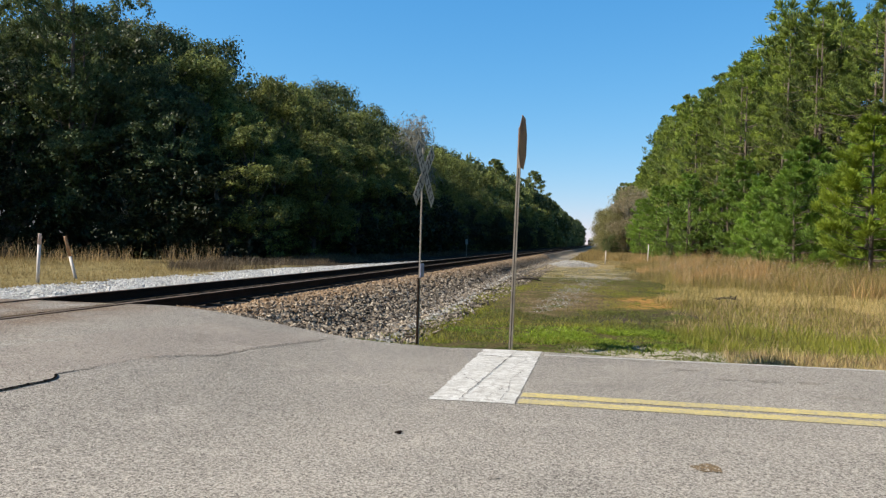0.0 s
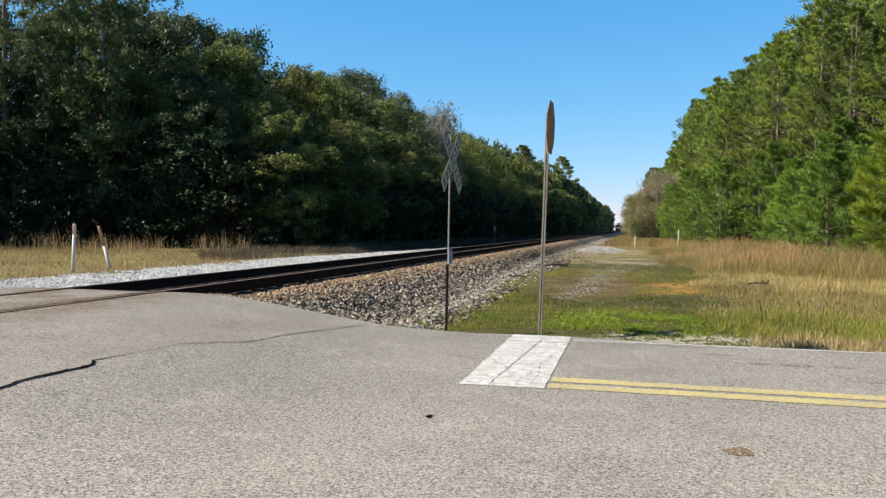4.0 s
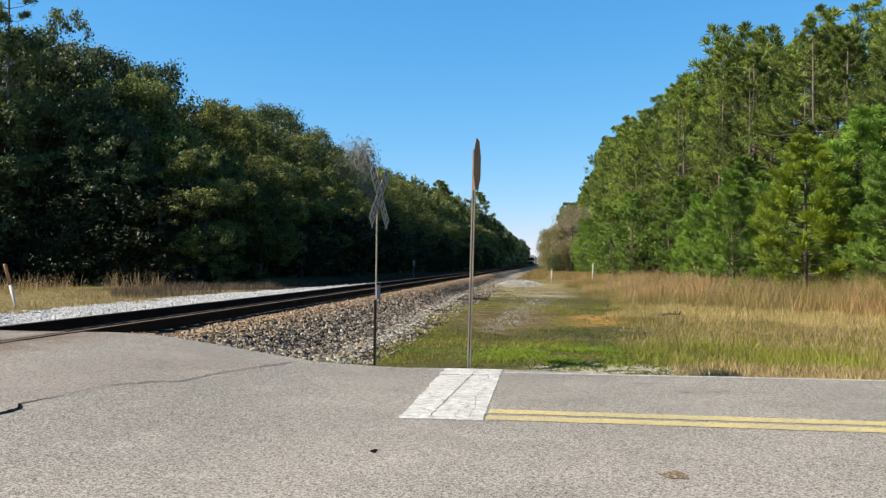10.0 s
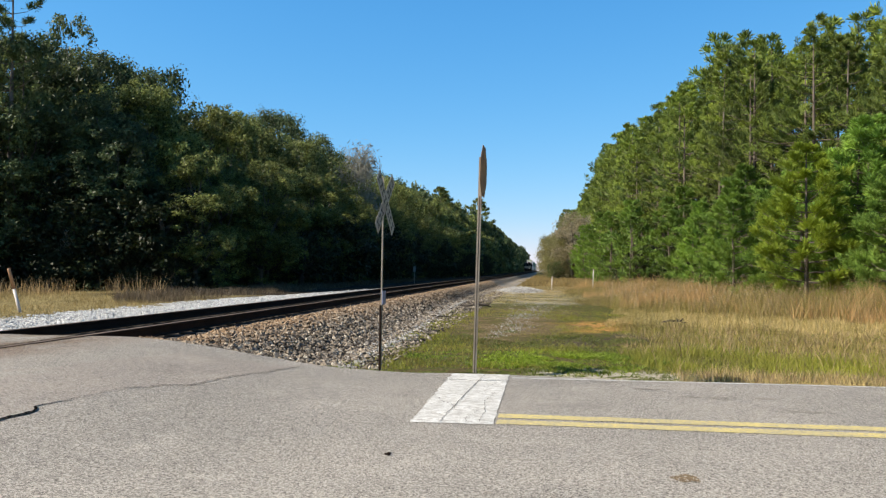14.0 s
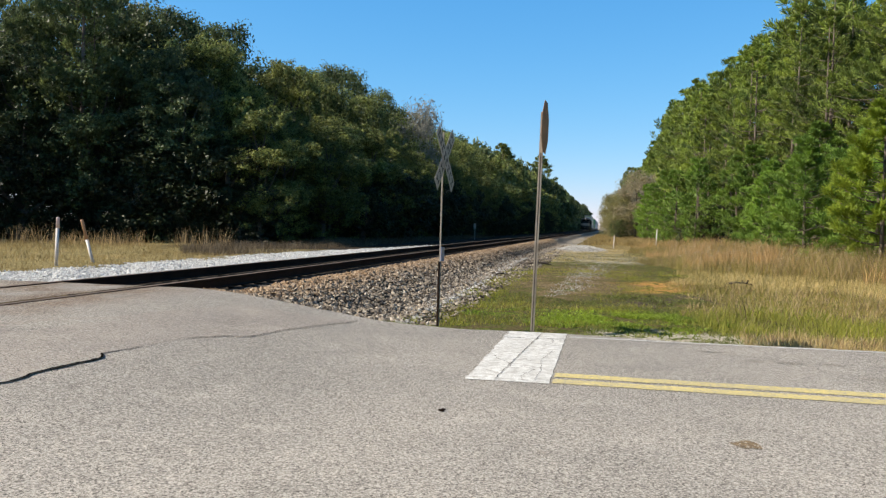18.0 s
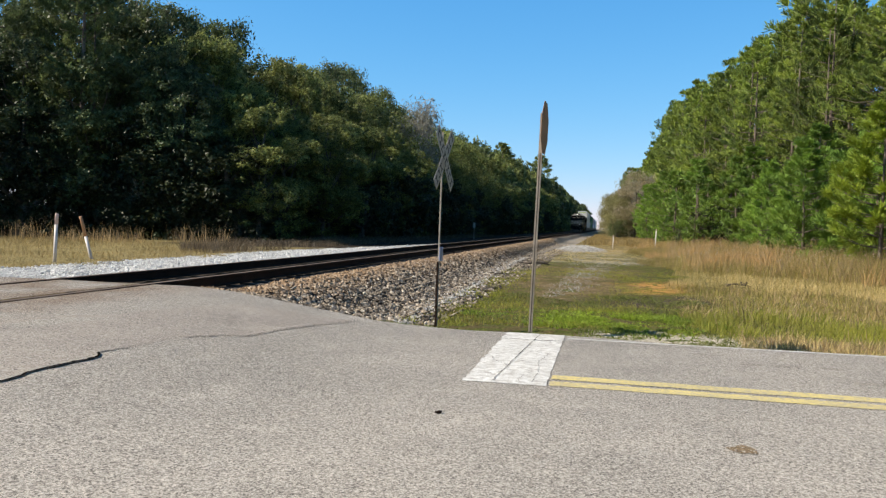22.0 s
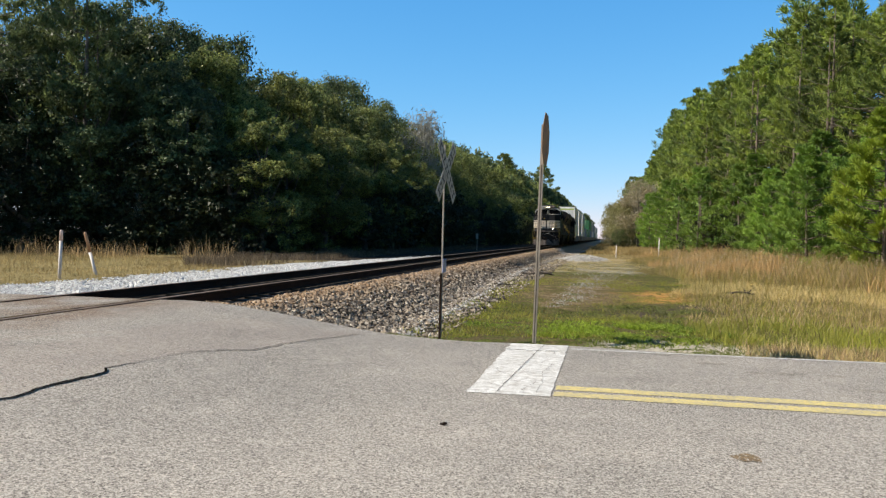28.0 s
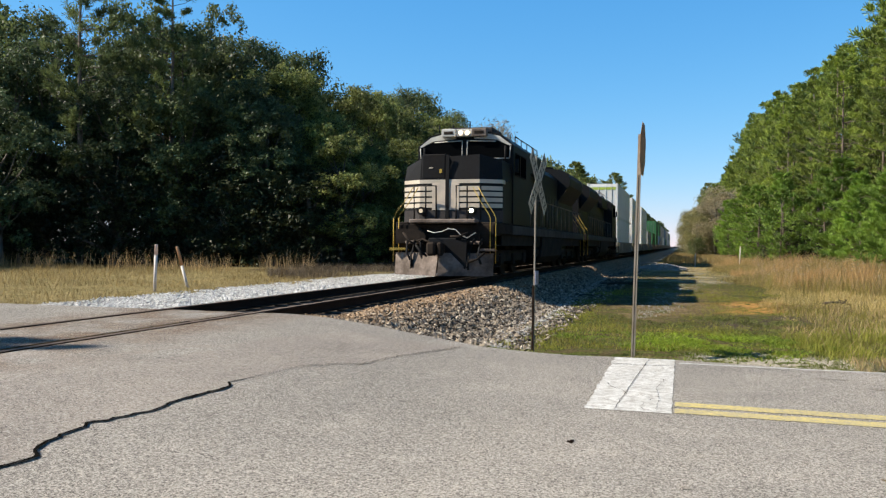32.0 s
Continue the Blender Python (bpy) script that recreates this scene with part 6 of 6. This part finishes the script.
while sum(map(len, FIELD.values())) < 175000:
    y = 11.6 * (1 + field_rng.random() * 2.15) ** 1.55 if field_rng.random() < 0.9 else field_rng.uniform(12, 95)
    x = field_rng.uniform(-3.7, min(0.44 * y + 3.0, right_line(y) + 5))
    p, q, w = patch(x, y, 0.22, 3), patch(x, y, 0.9, 5), patch(x, y, 2.5, 8)
    u = field_rng.random()
    if y > 90:
        continue
    pale = 30.0 - 0.75 * (x - 4.9) + 2.5 * p  # the middle of a band of pale short straw
    side = 2.2 + 1.4 * p + 0.6 * q            # where the standing grass begins
    if y < 13.4 + 0.7 * q:
        if x > 2.0 and u < 0.75 + 0.6 * q:
            near = u < 0.35 + 0.4 * w
            FIELD["dun" if near else "straw"].append((x, y, (0.16 if near else 0.4) * (1 + 0.7 * q + 0.5 * w)))
    elif x < side and y < 40:
        bright = max(bed(x, y, -0.6, 15.4, 2.4, 1.4) * smooth01(-0.35, 0.1, w + q), 0.75 * bed(x, y, 1.8, 16.2, 1.9, 0.8))
        bare = max(bed(x, y, 1.4, 19.6, 1.9, 1.5), 0.95 * bed(x, y, -1.2, 24.0, 1.7, 5.5), 0.7 * bed(x, y, 1.8, 25.3, 1.3, 2.2), 0.9 * smooth01(31, 35, y))
        worn = noise.noise((x * 0.5, y * 0.8, 12))  # trodden bands along the road
        if u < (0.45 + 0.9 * worn + 0.6 * bright + 0.4 * bed(x, y, -2.3, 18.0, 1.3, 5.0) + 0.6 * q + 0.4 * w) * (1 - bare):
            if bright > 0.35 + 0.5 * q:
                FIELD["lush"].append((x, y, 0.5 + 0.3 * q))
            else:
                FIELD["green" if w + worn > -0.15 else "olive"].append((x, y, 0.42 + 0.3 * q + 0.2 * w if w + worn > -0.15 else 0.15))
    elif x < side:
        if u < 0.25 + 0.3 * q:
            FIELD["straw"].append((x, y, 0.3))
    elif y < pale - 5.0 + 2 * q:
        fresh = smooth01(19.0, 14.5, y + 2 * p) * smooth01(7.5, 5.5, x + 2 * p)
        if u < 0.85 + 0.5 * q:
            v = field_rng.random() + 0.35 * w
            if v < 0.12 + 0.9 * fresh:
                FIELD["green"].append((x, y, 0.8 + 0.6 * q + 0.6 * w))
            elif v < 0.66 - 0.42 * smooth01(5.5, 8.5, x + 3 * p) + 0.3 * q:
                FIELD["olive"].append((x, y, 0.25 + 0.2 * q + 0.1 * w))
            else:
                FIELD["straw" if v < 0.85 else "dun"].append((x, y, (0.34 if v < 0.85 else 0.2) * (1 + 0.7 * q + 0.7 * w)))
    elif y < pale + 2.2 + 2 * q:
        if u < 0.8 + 0.6 * w:
            FIELD["straw" if u < 0.7 + 0.3 * q else "olive"].append((x, y, 0.5 + 0.45 * q))
    else:
        tall = smooth01(side, side + 6, x) * smooth01(-0.7, 0.1, patch(x, y, 0.2, 31))
        glow = max(bed(x, y, 5.8, 39.5, 2.2, 4.0), bed(x, y, 7.9, 35.0, 0.9, 1.8), smooth01(0.1, 0.35, patch(x, y, 0.17, 9)))
        if u < 0.5 + 1.2 * w + 0.3 * q:
            v = field_rng.random()
            key = ("gold" if v < 0.75 else "dun") if glow > 0.4 + 0.4 * q else ("olive" if v < 0.66 else ("dun" if v < 0.86 else "straw"))
            FIELD[key].append((x, y, (0.35 + 0.65 * tall) * (1 + 0.6 * q) * {"gold": 1.3, "straw": 1.6, "olive": 1.6, "dun": 1.1}[key]))


for _ in range(620):
    y = 31 + 48 * field_rng.random() ** 1.4
    x = field_rng.uniform(3.2, min(0.44 * y + 3.0, right_line(y) + 4))
    if y < 34.5 - 0.75 * (x - 4.9):
        continue
    kind = patch(x, y, 0.17, 9) + 0.4 * patch(x, y, 0.5, 19)
    key = "gold" if kind > 0.16 else ("olive" if field_rng.random() < 0.6 else "dun")
    tall, wide = field_rng.uniform(0.5, 1.3) * (1.25 if key == "gold" else 1.5 if key == "olive" else 1.1), field_rng.uniform(0.2, 0.5)
    for _ in range(field_rng.randint(25, 60)):
        dx, dy = field_rng.gauss(0, wide), field_rng.gauss(0, wide)
        FIELD[key].append((x + dx, y + dy, tall * (1 - 0.5 * min(1, math.hypot(dx, dy) / (2 * wide))) * (2.2 if key == "straw" else 1)))


def field(key):
    rows = iter(FIELD[key])
    return lambda r: next(rows)


def left_place(r):
    y = 10.5 + 31 * r.random() ** 1.1
    x = -13.3 - 34 * r.random() ** 1.3
    if x < left_line(y) or y > 33 + 8 * r.random() or (y > 26 + 3 * r.random() and -x / y < 0.53):
        return None
    return x, y, 0.4 + 0.35 * smooth01(-18, -22, x) + 0.3 * patch(x, y, 0.3, 2)


def left_tall_place(r):
    x = -38 + 22.5 * r.random()
    y = 33.2 + (x + 36) * 0.3 - 0.8 - 3.4 * r.random()
    if -x / y < 0.49 or patch(x, y, 0.45, 5) < -0.08 - 0.3 * smooth01(-22, -17, x):
        return None
    return x, y, 1.0 + 0.5 * patch(x, y, 0.5, 6)


heads = [(x, y, h * tall) for key, tall in (("gold", 1.0), ("olive", 0.6), ("dun", 1.0)) for x, y, h in FIELD[key] if y > 36 and h * tall > 0.7]
field_rng.shuffle(heads)


def head_place(r):
    x, y, h = heads.pop()
    return x, y, ground_z(x, y) + h * r.uniform(0.6, 0.98)


stones("seed_heads", "seed_head", 2600, head_place, 0.034, "pale seed heads of the dry weeds", 12)
for key, mat, name, h, w, lean, label in (
        ("gold", "grass_gold", "tall_dry_grass", 1.0, 0.0075, 0.25, "tall dry golden grass in front of the pines"),
        ("straw", "grass_straw", "straw_grass", 0.4, 0.0038, 0.35, "pale straw-coloured grass of the verge"),
        ("dun", "grass_dun", "brown_weeds", 1.0, 0.0055, 0.3, "brown dry weeds with faded heads"),
        ("olive", "grass_olive", "weeds", 0.6, 0.0044, 0.28, "olive weeds among the dry grass"),
        ("green", "grass_green", "green_grass", 0.2, 0.0042, 0.35, "green grass along the verge"),
        ("lush", "grass_lush", "lush_grass", 0.13, 0.008, 0.6, "short bright green grass near the road")):
    blades(name, mat, len(FIELD[key]), field(key), h, w, label, 21 + len(name), lean)


def far_place(r):
    y = 85 + 130 * r.random() ** 1.3
    x = -2.2 + (right_line(y) + 3.5) * r.random()
    return x, y, 0.7 + 0.4 * patch(x, y, 0.2, 4)


def brush_place(r):
    y = 27 + 77 * r.random() ** 1.3
    x = -13.7 - 4.8 * r.random()
    if -x / y > 0.56:
        return None
    if patch(x, y, 0.5, 2) < -0.15:
        return None
    return x, y, 0.75 + 0.6 * patch(x, y, 0.4, 7)


blades("dry_brush", "dry_brush", 16000, brush_place, 0.45, 0.008, "grey-brown dry brush between the gravel and the woods", 32, 0.35)
blades("far_dry_grass", "grass_meadow", 16000, far_place, 0.75, 0.024, "tall dry grass along the far track", 31, 0.3)
blades("dry_meadow_grass", "grass_meadow", 30000, left_place, 0.36, 0.006, "dry straw-coloured grass beyond the gravel", 24)
blades("tall_dry_grass", "grass_dun", 900, left_tall_place, 0.85, 0.008, "tall dry grass at the foot of the dark woods", 25, 0.2)


def moss_place(r):
    """Short growth on the verge beside the road, with bare gaps."""
    x, y = r.uniform(-3.9, 5.5), 9.25 + 11.5 * r.random() ** 1.2
    if y < road_edge(x) + 0.1 or x < TRACK_X + 3.3 or (x > 0.1 and y < 11.3 + 0.8 * patch(x, y, 1.0, 57)):
        return None
    n1, n2 = patch(x, y, 0.7, 41), patch(x, y, 2.2, 43)
    if n1 + 0.7 * n2 < -0.12 + 0.25 * smooth01(2.0, 5.0, x):
        return None
    return x, y, 0.6 + 0.8 * n1 + 0.5 * n2


def clover_place(r):
    x, y = r.uniform(-1.4, 3.2), r.normal(15.2, 0.8)
    if y < 12 or patch(x, y, 0.6, 47) + 0.8 * patch(x, y, 1.8, 49) < 0.0 + 0.35 * abs(x - 0.6) / 2.4:
        return None
    return x, y, 1.0


def edge_place(r):
    x = r.uniform(2.2, 11)
    y = road_edge(x) + 0.12 + abs(r.normal()) * 0.5
    if patch(x, y, 1.1, 51) + 0.6 * patch(x, 3 * y, 3.0, 53) < 0.05 - 0.2 * smooth01(3, 7, x):
        return None
    return x, y, 0.7 + 0.6 * patch(x, y, 1.5, 55)


blades("mossy_grass", "grass_moss", 34000, moss_place, 0.075, 0.008, "short mossy green grass beside the road", 61, 0.8)
blades("clover", "grass_lush", 6000, clover_place, 0.08, 0.011, "bright green clover patch near the road", 62, 0.9)
blades("edge_grass", "grass_straw", 5000, edge_place, 0.22, 0.005, "tufts of dry grass along the road edge", 63, 0.5)


def train_y(t):
    """How far the front of the train is up the track."""
    s = 32.0 - t
    return 21.8 + 17.2 * s + 0.10 * s * s if s < 12 else 21.8 + 17.2 * 12 + 14.4 + 19.6 * (s - 12)


def motions():
    times = [0.0, 0.1] + [float(k) for k in range(1, 32)] + [31.9, 32.0]
    for ob, back, up in TRAIN:
        walk(ob, [(t, pose(TRACK_X, train_y(t) + back, RAIL_Z + up, 0, 0, 180 if ob is second else 0)) for t in times])


motions()
